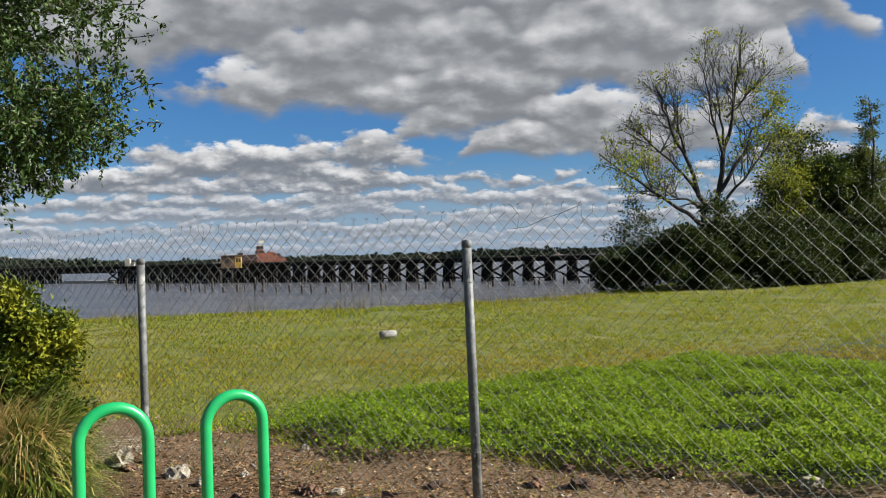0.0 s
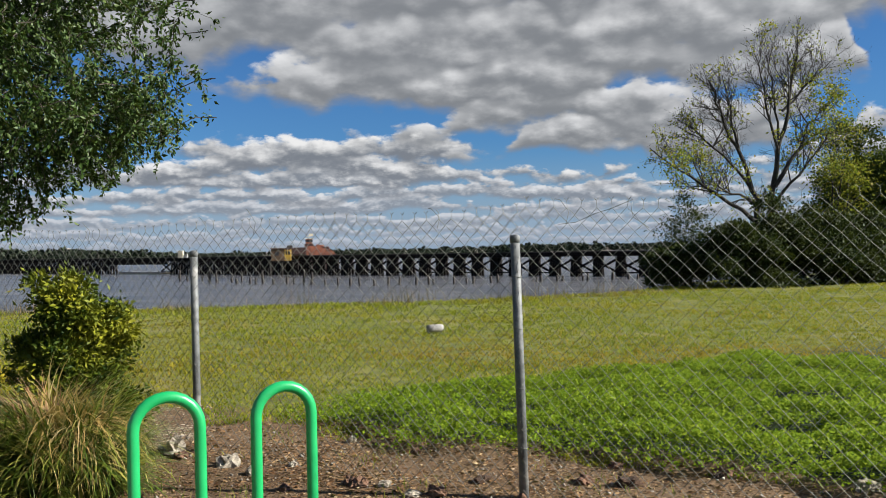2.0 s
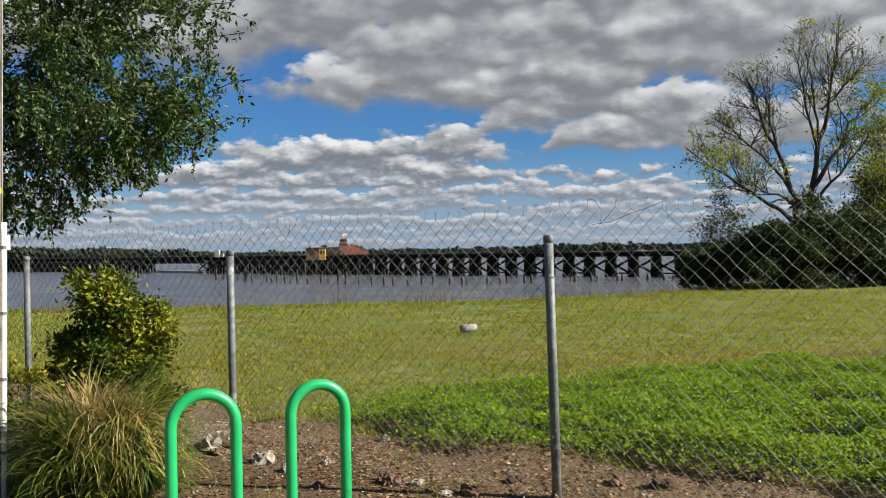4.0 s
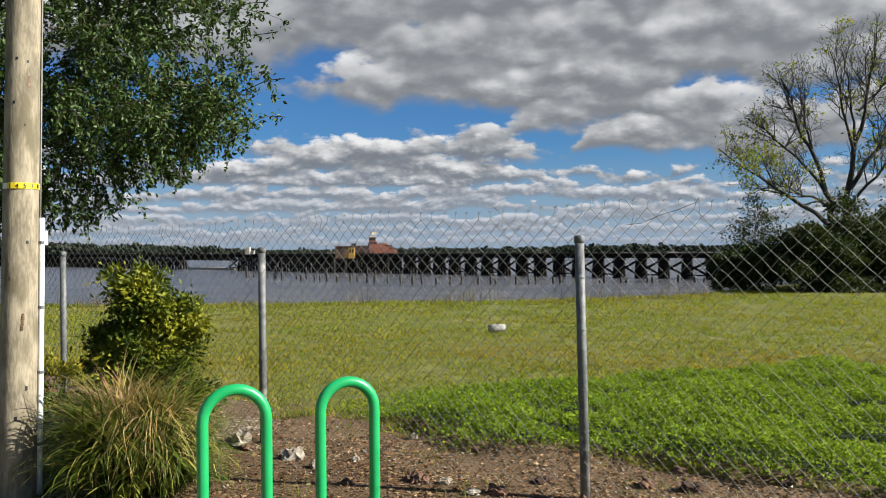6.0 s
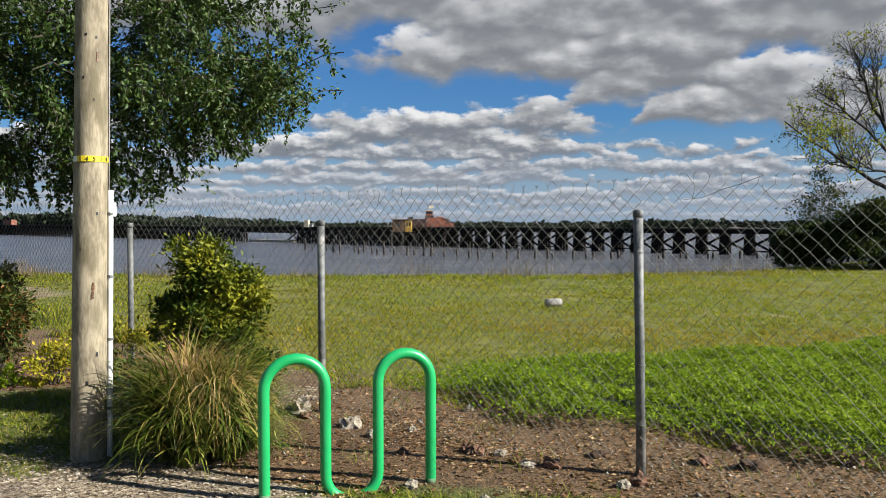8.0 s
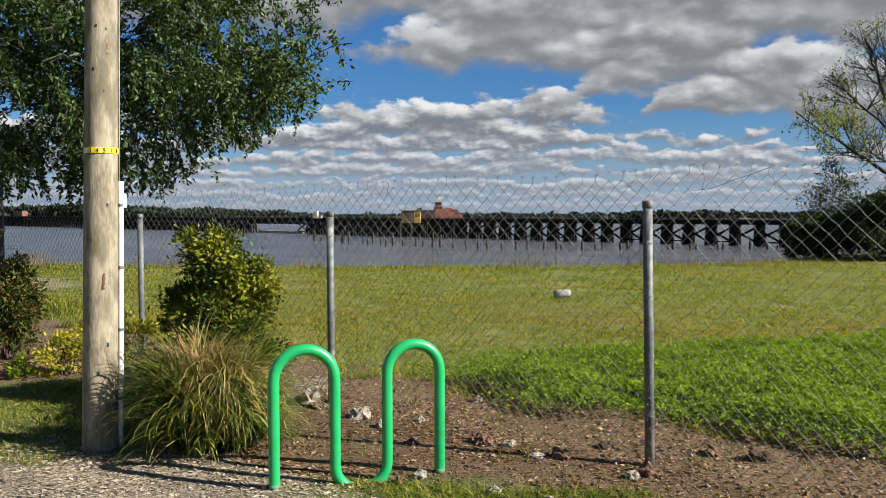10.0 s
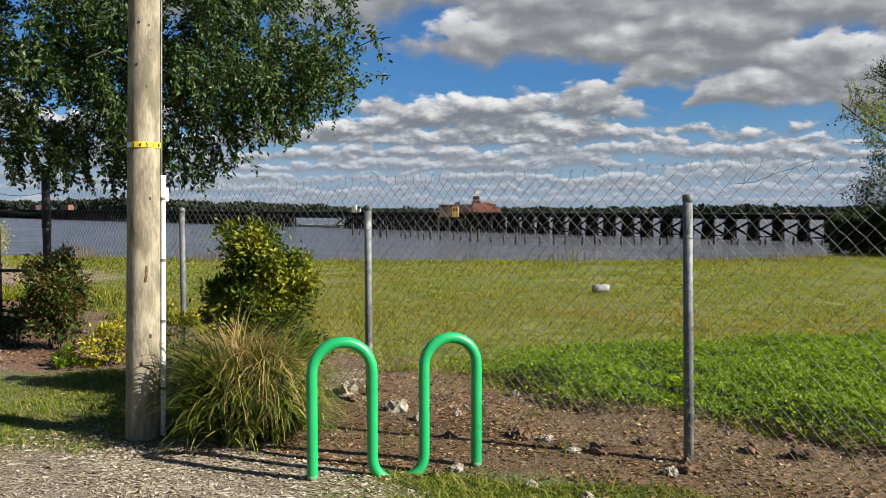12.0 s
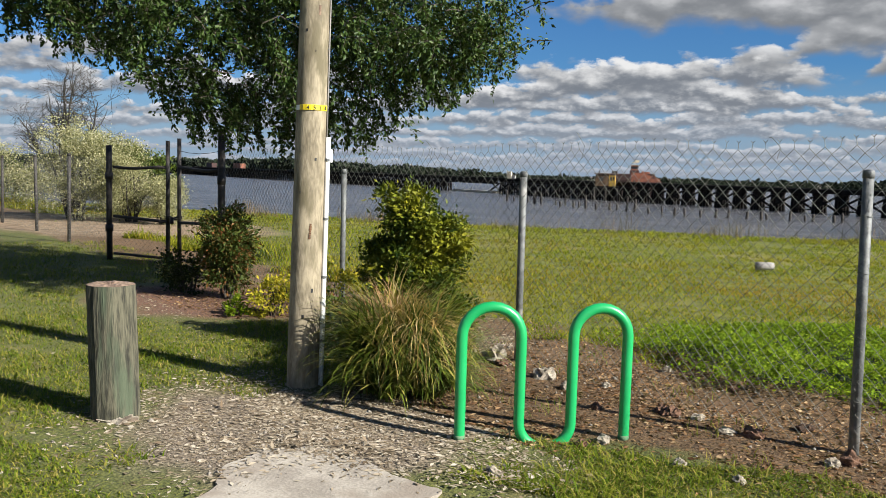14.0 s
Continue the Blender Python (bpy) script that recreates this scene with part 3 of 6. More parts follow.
def chain_link(s0, s1, top, seed, step=0.05, wire=0.0021, bulge=0.03, start=0.0, drop=0.0, origin=None, way=None, normal=None):
    """Woven wire between two marks on a fence line: zigzag pickets with twisted, splayed ends on top."""
    rng = np.random.default_rng(seed)
    origin = FENCE_A if origin is None else origin
    way = FENCE_DIR if way is None else way
    normal = FENCE_N if normal is None else normal
    cols = int(round((s1 - s0) / step))
    rows = int((top - 0.02) / step)
    j, k = np.meshgrid(np.arange(cols + 1), np.arange(rows + 1), indexing="ij")
    s = s0 + j * step
    z = 0.02 + start + k * (top - 0.02 - start) / rows
    t = z / top
    wave = bulge * (np.sin(s * 1.9 + seed) * 0.6 + np.sin(s * 4.3 + 1.0) * 0.3) * t ** 2
    wave2 = 0.02 * np.sin(s * 2.7 + seed * 2) * t
    jit = rng.normal(0, 0.0025, s.shape)
    q = -0.036 - wave + rng.normal(0, 0.002, s.shape)
    sag = drop * np.sin(np.pi * (s - s0) / (s1 - s0)) + 0.012 * np.sin(s * 3.1 + seed) * t
    sx = s + wave2 * 0.3 + jit
    xy = origin[None, None] + way[None, None] * sx[..., None] + normal[None, None] * q[..., None]
    nodes = np.concatenate([xy, (z - sag + rng.normal(0, 0.002, s.shape))[..., None]], -1)
    a, b = [], []
    for c in range(cols):
        ks = np.arange(rows + 1)
        col = np.where((ks + c) % 2 == 0, c, c + 1)
        line = nodes[col, ks]
        off = np.where(((ks + c) % 2 == 0)[:, None], 1.0, -1.0) * 0.0016
        line = line + np.concatenate([normal[None] * off, np.zeros((rows + 1, 1))], 1)
        a.append(line[:-1])
        b.append(line[1:])
        # twisted end
        tip = line[-1] + np.array((*(way * rng.normal(0.0, 0.006)), 0.045 + rng.normal(0, 0.004)))
        splay = tip + np.array((*(way * 0.017), 0.017))
        if (rows + c) % 2 == 0:
            a += [line[-1:], tip[None], tip[None]]
            b += [tip[None], splay[None], (tip + np.array((*(way * -0.016), 0.016)))[None]]
    a, b = np.concatenate(a), np.concatenate(b)
    d = unit(b - a)
    u = unit(np.cross(d, np.array((0.31, 0.27, 0.91))))
    v = np.cross(d, u)
    ring = [u * math.cos(x) + v * math.sin(x) for x in (0.0, 2 * math.pi / 3, 4 * math.pi / 3)]
    verts = np.stack([a + r * wire for r in ring] + [b + r * wire for r in ring], 1).reshape(-1, 3)
    base = np.arange(len(a))[:, None] * 6
    faces = np.concatenate([base + np.array([[i, (i + 1) % 3, 3 + (i + 1) % 3, 3 + i]]) for i in range(3)], 1).reshape(-1, 4)
    return mesh_arrays("wire_mesh", verts, faces, M["wire"])


def strand(points, radius, material, name, parent, label=""):
    return part(name, tube(points, [radius] * len(points), 5), material, parent, label, True)


def build_fence():
    fence = thing("chain_link_fence", (0, 0, 0), "galvanised chain-link fence with bare spiked top along the field", "fence")
    marks = [-2 * POST_STEP, -POST_STEP, 0.0, POST_STEP, 2 * POST_STEP]
    leans = [(0, 0), (0, 0), (-0.03, 0.0), (-0.005, 0.0), (0.0, 0.0)]
    tops = [1.78, 1.78, 1.778, 1.718, 1.69]
    for s, lean, top in zip(marks, leans, tops):
        x, y = fence_point(s)
        post = steel_post(fence, x, y, top, 0.032, lean)
        # wire ties that hold the mesh to the post
        for h in (0.35, 0.75, 1.15, 1.5):
            ring = [(x + lean[0] * h / top + 0.036 * math.cos(a), y + lean[1] * h / top + 0.036 * math.sin(a), h + 0.006 * math.sin(a * 2)) for a in np.linspace(0, 2 * math.pi, 10)]
            strand(ring, 0.002, M["wire"], "tie", post)
    for i in range(4):
        part("wire_mesh", chain_link(marks[i], marks[i + 1], (1.95, 1.95, 1.925, 1.895)[i], 10 + i, drop=0.015, wire=(0.0017, 0.0017, 0.0021, 0.0021)[i]), M["wire"], fence)
    # last run to the gate, and loose strands that stick up
    end = np.array((-8.62, 10.35))
    c = np.array(fence_point(2 * POST_STEP))
    way = (end - c) / np.linalg.norm(end - c)
    part("wire_mesh", chain_link(0.0, float(np.linalg.norm(end - c)), 1.89, 21, origin=c, way=way, normal=np.array((-way[1], way[0])) * -1.0 if way[0] > 0 else np.array((way[1], -way[0])) * -1.0), M["wire"], fence)
    rng = random.Random(4)
    for s, h in ((2.35, 0.12), (2.9, 0.08), (4.4, 0.08), (0.62, 0.06), (-0.35, 0.08)):
        x, y = fence_point(s, -0.036)
        pts = [(x, y, 1.84), (x + 0.02, y, 1.89 + h * 0.4), (x - 0.03 - 0.05 * rng.random(), y, 1.92 + h), (x - 0.06, y + 0.01, 1.92 + h * 1.05)]
        strand(pts, 0.002, M["wire"], "loose_wire", fence)
    build_loop_wire(fence)


def build_loop_wire(fence):
    """A loose strand that climbs to the top of the mesh and hangs back down."""
    marks = ((-0.30, 1.84), (-0.42, 1.85), (-0.55, 1.90), (-0.66, 1.93), (-0.80, 1.98), (-0.79, 1.92), (-0.80, 1.87), (-0.90, 1.80))
    strand([(*fence_point(s, -0.045), z) for s, z in marks], 0.0018, M["wire"], "loose_wire", fence)


def build_gate():
    """Dark pipe double gate and the older dark fence beyond it."""
    gate = thing("double_gate", (-10.1, 10.7, 0), "dark weathered pipe double gate with chained leaves", "gate")
    r, mid_a, mid_b, l = np.array((-8.70, 10.42)), np.array((-9.95, 10.86)), np.array((-10.18, 10.84)), np.array((-11.45, 10.78))

    def put(name, pts, rad, parent=gate, mat="rusty", label=""):
        o = np.array((-10.1, 10.7, 0.0))
        return part(name, tube([np.array(p) - o for p in pts], [rad] * len(pts), 10), M[mat], parent, label, True)

    put("gate_post", [(*r, -0.1), (*r, 2.22)], 0.058)
    put("gate_post", [(*l, -0.1), (*l, 1.3), (*l, 1.99)], 0.05)
    put("post_cap", [(*r, 2.2), (*r, 2.25)], 0.064)
    for name, hinge, edge, top in (("gate_leaf", r, mid_a, 2.12), ("gate_leaf", l, mid_b, 2.08)):
        d = (edge - hinge) / np.linalg.norm(edge - hinge)
        h = hinge + d * 0.1
        leaf = put(name, [(*edge, 0.06), (*edge, top)], 0.034)
        bend = [(*(h + (edge - h) * t), 1.62 - 0.02 * math.sin(t * 5)) for t in np.linspace(0, 1, 6)]
        put("rail", bend, 0.026, leaf)
        put("rail", [(*(h + (edge - h) * t), 0.72 + 0.05 * (1 - t)) for t in np.linspace(0, 1, 6)], 0.026, leaf)
        put("rail", [(*h, 0.12), (*edge, 0.10)], 0.022, leaf)
        me = chain_link(0.12, float(np.linalg.norm(edge - hinge)), 1.62, 31, origin=hinge - np.array((-10.1, 10.7)), way=d, normal=np.array((-d[1], d[0])), wire=0.0014)
        me.materials[0] = M["rusty"]
        part("wire_mesh", me, M["rusty"], leaf)
        for z0 in (0.5, 1.4):
            put("hinge", [(*hinge, z0), (*hinge, z0 + 0.12)], 0.066, leaf)
    # chain and lock between the leaves
    ring = [(mid_a[0] - 0.115 + 0.16 * math.cos(a), mid_a[1] + 0.05 * math.sin(a), 0.80 + 0.03 * math.sin(2 * a)) for a in np.linspace(0, 2 * math.pi, 14)]
    put("chain", ring, 0.016)
    put("padlock", [(mid_a[0] - 0.1, mid_a[1] - 0.07, 0.70), (mid_a[0] - 0.1, mid_a[1] - 0.07, 0.78)], 0.03)
    # barbed strands over the gate opening
    for z0 in (1.78, 1.92):
        put("barbed_wire", [(*(r + (mid_a - r) * t), z0 - 0.05 * math.sin(t * 3.1)) for t in np.linspace(0, 1, 5)], 0.004)

    old = thing("old_fence", (0, 0, 0), "old dark chain-link fence running on past the gate", "fence")
    posts = [(-14.46, 12.55), (-17.28, 14.08), (-20.2, 15.4), (-23.4, 17.0), (-27.0, 18.8)]
    for i, (x, y) in enumerate(posts):
        steel_post(old, x, y, 1.85 - 0.03 * i, 0.036, (0.03 * (-1) ** i, 0), "rusty")
    run = [(-11.55, 10.85)] + posts
    for i in range(len(run) - 1):
        a, b = np.array(run[i]), np.array(run[i + 1])
        d = (b - a) / np.linalg.norm(b - a)
        part("wire_mesh", chain_link(0.0, float(np.linalg.norm(b - a)), 1.72, 40 + i, origin=a, way=d, normal=np.array((d[1], -d[0])), wire=0.0014, bulge=0.02), M["wire"], old)


# ---- things by the path ----
def build_bike_rack():
    """A pipe bent into a row of hoops; both ends and the low bends go into the soil."""
    base_l, base_r = Vector((-2.085, 4.745, 0)), Vector((-1.16, 5.28, 0))
    along = (base_r - base_l)
    span = along.length
    along.normalize()
    rad, R = 0.035, span * 0.128
    top = 0.893 - rad
    rack = thing("bike_rack", base_l, "bright green bent-pipe bike rack set in bare soil", "bike rack")

    def at(s, z):
        p = along * s
        return (p.x, p.y, z)

    def hoop(s_out, s_in, low_side):
        c = (s_out + s_in) / 2
        r = abs(s_in - s_out) / 2
        sg = 1 if s_in > s_out else -1
        pts = [at(s_out, -0.08), at(s_out, 0.02)] + [at(s_out, z) for z in np.linspace(0.1, top - r, 5)]
        pts += [at(c - sg * r * math.cos(a), top - r + r * math.sin(a)) for a in np.linspace(0.25, math.pi - 0.25, 11)]
        pts += [at(s_in, z) for z in np.linspace(top - r, 0.112, 5)]
        rb = 0.16
        pts += [at(s_in + sg * rb * (1 - math.cos(a)), 0.112 - rb * math.sin(a)) for a in np.linspace(0.2, 1.3, 8)]
        e = pts[-1]
        pts.append((e[0] + sg * along.x * 0.06, e[1] + sg * along.y * 0.06, e[2] - 0.03))
        return pts

    for s_out, s_in in ((0.0, span * 0.355), (span, span * 0.67)):
        pts = hoop(s_out, s_in, 0)
        h = part("hoop", tube(pts, [rad] * len(pts), 18), M["green"], rack, "", True)
        v, f = tube([at(s_out, 0.0), at(s_out, 0.035)], [rad + 0.001, rad + 0.0006], 18)
        part("scuffed_foot", (v, f), M["dusty"], h, "chipped dusty pipe foot", True)


def build_utility_pole():
    base = Vector((-3.70, 5.36, 0))
    pole = thing("utility_pole", base, "round weathered pine utility pole with a yellow tag strip", "utility pole")
    rng = random.Random(3)
    sides, rings = 28, 46
    verts, faces = [], []
    for i in range(rings):
        z = -0.1 + i * 9.0 / (rings - 1)
        r = 0.124 - 0.0048 * z
        for k in range(sides):
            a = 2 * math.pi * k / sides
            rr = r * (1 + 0.012 * math.sin(3 * a + z * 0.7) + 0.006 * rng.uniform(-1, 1))
            verts.append((rr * math.cos(a) + 0.024 * z, rr * math.sin(a), z))
    for i in range(rings - 1):
        for k in range(sides):
            a, b = i * sides + k, i * sides + (k + 1) % sides
            faces.append((a, b, b + sides, a + sides))
    faces.append(tuple(range((rings - 1) * sides, rings * sides)))
    part("shaft", (verts, faces), M["pole"], pole, "", True)
    face = math.atan2(-5.36, 3.70)

    def on_pole(ang, z, out):
        r = 0.124 - 0.0048 * z + out
        a = face + ang
        return (r * math.cos(a) + 0.024 * z, r * math.sin(a), z)

    def patch(a0, a1, z0, z1, out, name, mat, label="", parent=pole, n=8):
        vs, fs = [], []
        for i in range(n + 1):
            a = a0 + (a1 - a0) * i / n
            for z in (z0, z1):
                vs += [on_pole(a, z, out), on_pole(a, z, -0.01)]
        for i in range(n):
            o = i * 4
            fs += [(o, o + 4, o + 6, o + 2), (o + 2, o + 6, o + 7, o + 3), (o, o + 1, o + 5, o + 4)]
        fs += [(0, 2, 3, 1), (n * 4, n * 4 + 1, n * 4 + 3, n * 4 + 2)]
        return part(name, (vs, fs), M[mat], parent, label)

    tag = patch(-0.85, 1.3, 2.125, 2.165, 0.006, "tag_strip", "yellow", "yellow tag strip with dark digits")
    patch(-1.25, -0.85, 2.125, 2.162, 0.006, "tag_end", "white", "", tag)
    for a, sign in ((-0.62, "1"), (-0.22, "4"), (0.18, "5"), (0.58, "1")):
        curve = bpy.data.curves.new("digit", "FONT")
        curve.body, curve.size, curve.align_x, curve.extrude = sign, 0.042, "CENTER", 0.0008
        curve.materials.append(M["black"])
        digit = new("digit", curve)
        digit.parent = tag
        digit.location = on_pole(a, 2.130, 0.0085)
        digit.rotation_euler = (math.pi / 2, 0, face + a + math.pi / 2)
        tagged(digit, "black digit")
    patch(0.92, 1.05, 2.131, 2.158, 0.0085, "digit_bar", "black", "black digit bar", tag, 2)
    for i in range(7):
        z = 1.16 + i * 0.017
        a0 = 0.10 + rng.uniform(-0.05, 0.05)
        patch(a0, a0 + rng.uniform(0.07, 0.17), z, z + 0.014, 0.002 + 0.002 * rng.random(), "scar", "scar", "ragged dark brown knot scar" if i == 0 else "", pole, 3)
    patch(0.28, 0.42, 2.82, 2.89, 0.003, "fresh_patch", "endgrain", "reddish bare patch")
    for a, z in ((-0.55, 2.7), (0.12, 2.55), (-0.4, 3.0), (0.3, 1.75), (-0.2, 0.55), (0.2, 2.98), (-0.62, 1.5), (0.35, 0.75)):
        patch(a, a + 0.05 + 0.1 * rng.random(), z, z + 0.012 + 0.02 * rng.random(), 0.0015, "nail_mark", "dark", "", pole, 2)
    # conduit with ground wire on the sunny side
    side = 1.42
    cpts = [on_pole(side, z, 0.018) for z in np.linspace(0.0, 1.93, 8)]
    conduit = part("conduit", tube(cpts, [0.02] * 8, 10), M["white"], pole, "white plastic conduit", True)
    for z in (0.35, 0.85, 1.3, 1.75):
        p = on_pole(side, z, 0.018)
        q = on_pole(side, z + 0.02, 0.018)
        part("strap", tube([p, q], [0.025, 0.025], 10), M["galvanised"], conduit)
    bx = on_pole(side + 0.1, 1.74, 0.03)
    part("junction_box", box(0.05, 0.06, 0.10, bx, 0.006, Matrix.Rotation(face + side, 4, "Z")), M["white"], pole, "small white plastic box")
    wpts = [on_pole(side - 0.05, z, 0.008) for z in np.linspace(1.9, 8.5, 12)]
    part("ground_wire", tube(wpts, [0.006] * 12, 6), M["cap"], pole, "grey ground wire", True)


def build_bollard():
    at = (-4.32, 4.055, 0)
    b = thing("timber_bollard", at, "short thick weathered timber bollard with cracked top", "bollard")
    rng = random.Random(8)
    sides, rings, r0, h = 40, 16, 0.156, 0.89
    verts, faces = [], []
    groove = [rng.uniform(-0.03, 0.02) + (-0.07 if rng.random() < 0.14 else 0) for _ in range(sides)]
    for i in range(rings):
        z = -0.06 + (h + 0.06) * i / (rings - 1)
        for k in range(sides):
            a = 2 * math.pi * k / sides
            r = r0 * (1 + groove[k] + 0.012 * rng.uniform(-1, 1)) * (1.0 if i < rings - 1 else 0.975)
            verts.append((r * math.cos(a) - 0.075 * (z - h / 2) * 0.55, r * math.sin(a), z))
    for i in range(rings - 1):
        for k in range(sides):
            p, q = i * sides + k, i * sides + (k + 1) % sides
            faces.append((p, q, q + sides, p + sides))
    part("trunk_section", (verts, faces), M["bollard"], b)
    tv, tf = [], []
    for j, rr in enumerate((0.975, 0.7, 0.4, 0.12)):
        for k in range(sides):
            a = 2 * math.pi * k / sides
            r = r0 * rr * (1 + groove[k] * (1 if j == 0 else 0.4))
            tv.append((r * math.cos(a) - 0.075 * h / 2 * 0.55, r * math.sin(a), h + (0.0, 0.008, 0.004, -0.006)[j] + rng.uniform(-0.004, 0.004) * (j > 0)))
    for j in range(3):
        for k in range(sides):
            p, q = j * sides + k, j * sides + (k + 1) % sides
            tf.append((p, q, q + sides, p + sides))
    tf.append(tuple(range(3 * sides, 4 * sides)))
    part("cut_top", (tv, tf), M["endgrain"], b, "cracked reddish end grain")
    cv, cf = lump(0.12, 0.09, 0.04, 5, 9)
    part("concrete_collar", ([Vector(v) + Vector((0.10, -0.06, 0.0)) for v in cv], cf), M["rock"], b, "rough concrete collar at the foot")


def lump(sx, sy, sz, seed, rough=6):
    """An uneven stone: a cut-about icosphere."""
    rng = random.Random(seed)
    bm = bmesh.new()
    bmesh.ops.create_icosphere(bm, subdivisions=3, radius=1.0)
    off = Vector((rng.uniform(0, 50), rng.uniform(0, 50), rng.uniform(0, 50)))
    for v in bm.verts:
        n = noise.noise(v.co * 1.3 + off) * 0.5 + noise.noise(v.co * 3.1 + off) * 0.45 + noise.noise(v.co * 7.3 + off) * 0.12
        v.co *= 1 + n
        v.co = Vector((v.co.x * sx, v.co.y * sy, max(v.co.z, -0.6) * sz))
    verts = [v.co.copy() for v in bm.verts]
    bm.verts.index_update()
    faces = [tuple(v.index for v in f.verts) for f in bm.faces]
    bm.free()
    return verts, faces


def build_rocks():
    # the dark_rock at (0.93, 5.92) is an added lump standing in for a hollow
    spots = [(-2.11, 6.60, 0.09, "rock"), (-2.74, 7.0, 0.115, "rock"), (-2.6, 6.85, 0.06, "brick"), (-0.97, 6.0, 0.055, "brick"), (-0.79, 6.0, 0.042, "rock"), (-0.41, 5.74, 0.06, "brick"), (-0.57, 5.74, 0.05, "rock"),
             (0.17, 5.50, 0.06, "brick"), (0.07, 5.42, 0.045, "rock"), (-0.75, 4.94, 0.038, "rock"), (-0.40, 4.83, 0.036, "rock"), (-1.66, 4.26, 0.042, "rock"), (-1.26, 5.16, 0.04, "rock"), (-1.37, 5.04, 0.042, "brick"), (-1.25, 7.35, 0.05, "rock"),
             (2.49, 5.80, 0.085, "rock"), (0.93, 5.92, 0.07, "dark_rock"), (1.58, 6.08, 0.05, "dark_rock"), (-1.05, 6.05, 0.06, "brick"), (1.62, 6.16, 0.06, "brick"), (-1.85, 6.35, 0.05, "rock"), (-1.6, 6.6, 0.04, "rock"), (0.62, 6.0, 0.06, "brick"),
             (-0.65, 6.9, 0.05, "brick"), (0.9, 6.35, 0.05, "brick"), (-1.5, 5.9, 0.045, "brick"), (-0.1, 6.05, 0.05, "dark_rock")]
    for i, (x, y, s, kind) in enumerate(spots):
        rng = random.Random(100 + i)
        v, f = lump(s * rng.uniform(0.9, 1.3), s * rng.uniform(0.7, 1.1), s * rng.uniform(0.6, 0.9), 60 + i)
        ob = new("rock", mesh_of("rock", v, f, M["brick" if kind == "brick" else "rock" if kind == "rock" else "clod"]))
        ob.location = (x, y, float(height_at(x, y)) + s * 0.2)
        ob.rotation_euler = (0, 0, rng.uniform(0, 6))
        words = {"rock": "pale rough chunk of rubble on bare soil", "brick": "reddish brown broken brick lump on bare soil", "dark_rock": "dark lump for the clods and the dark hollow in bare soil"}[kind]
        tagged(ob, words, "rock", "rubble along the fence")


def build_white_block():
    """The short pale pipe section lying in the field."""
    ob = thing("broken_pipe", (-1.13, 16.7, 0.03), "short pale broken pipe section lying in the grass", "pipe")
    ob.rotation_euler = (0, 0, radians(18))
    pts = [(-0.17, 0, 0.075), (-0.05, 0, 0.075), (0.1, 0, 0.08), (0.16, 0, 0.085)]
    part("shell", tube(pts, [0.075, 0.08, 0.075, 0.06], 14), M["cap"], ob, "", True)
    # solid disc, its dark colour stands in for the shaded hollow
    part("mouth_shade_disc", tube([(-0.175, 0, 0.075), (-0.17, 0, 0.075)], [0.06, 0.062], 14), M["dark"], ob, "dark disc for the shade inside the open end")


def build_path():
    """Worn concrete path that ends in litter."""
    rng = random.Random(2)
    line = [(-3.0, 4.08), (-2.68, 4.14), (-2.25, 4.0), (-1.85, 3.84), (-1.55, 3.2), (-1.2, 2.2), (-1.0, -7.0), (-2.6, -7.0), (-2.7, 2.2), (-2.85, 3.2), (-3.0, 3.75)]
    pts = []
    for i, p in enumerate(line):
        q = line[(i + 1) % len(line)]
        n = 10
        for k in range(n):
            t = k / n
            px, py = p[0] + (q[0] - p[0]) * t, p[1] + (q[1] - p[1]) * t
            pts.append((px + 0.16 * noise.noise(Vector((px * 4, py * 4, 1.0))) + rng.uniform(-0.008, 0.008), py + 0.18 * noise.noise(Vector((px * 4, py * 4, 7.0))) + rng.uniform(-0.008, 0.008)))
    n = len(pts)
    verts = [(x, y, 0.022) for x, y in pts] + [(x, y, -0.08) for x, y in pts]
    faces = [tuple(range(n))] + [(i, i + n, (i + 1) % n + n, (i + 1) % n) for i in range(n)]
    tagged(new("path", mesh_of("path", verts, faces, M["concrete"])), "pale worn concrete path ending in leaf litter", "path", kind="structure")


build_fence()
build_gate()
build_bike_rack()
build_utility_pole()
build_bollard()
build_path()
build_rocks()
build_white_block()


# ---- the timber trestle and what stands on the river ----
TRESTLE_O, TRESTLE_D = Vector((1.4, 147.0, 0)), Vector((-0.839, 0.544, 0))
TRESTLE_N = Vector((-0.544, -0.839, 0))
WATER = -3.3
DECK = 0.5


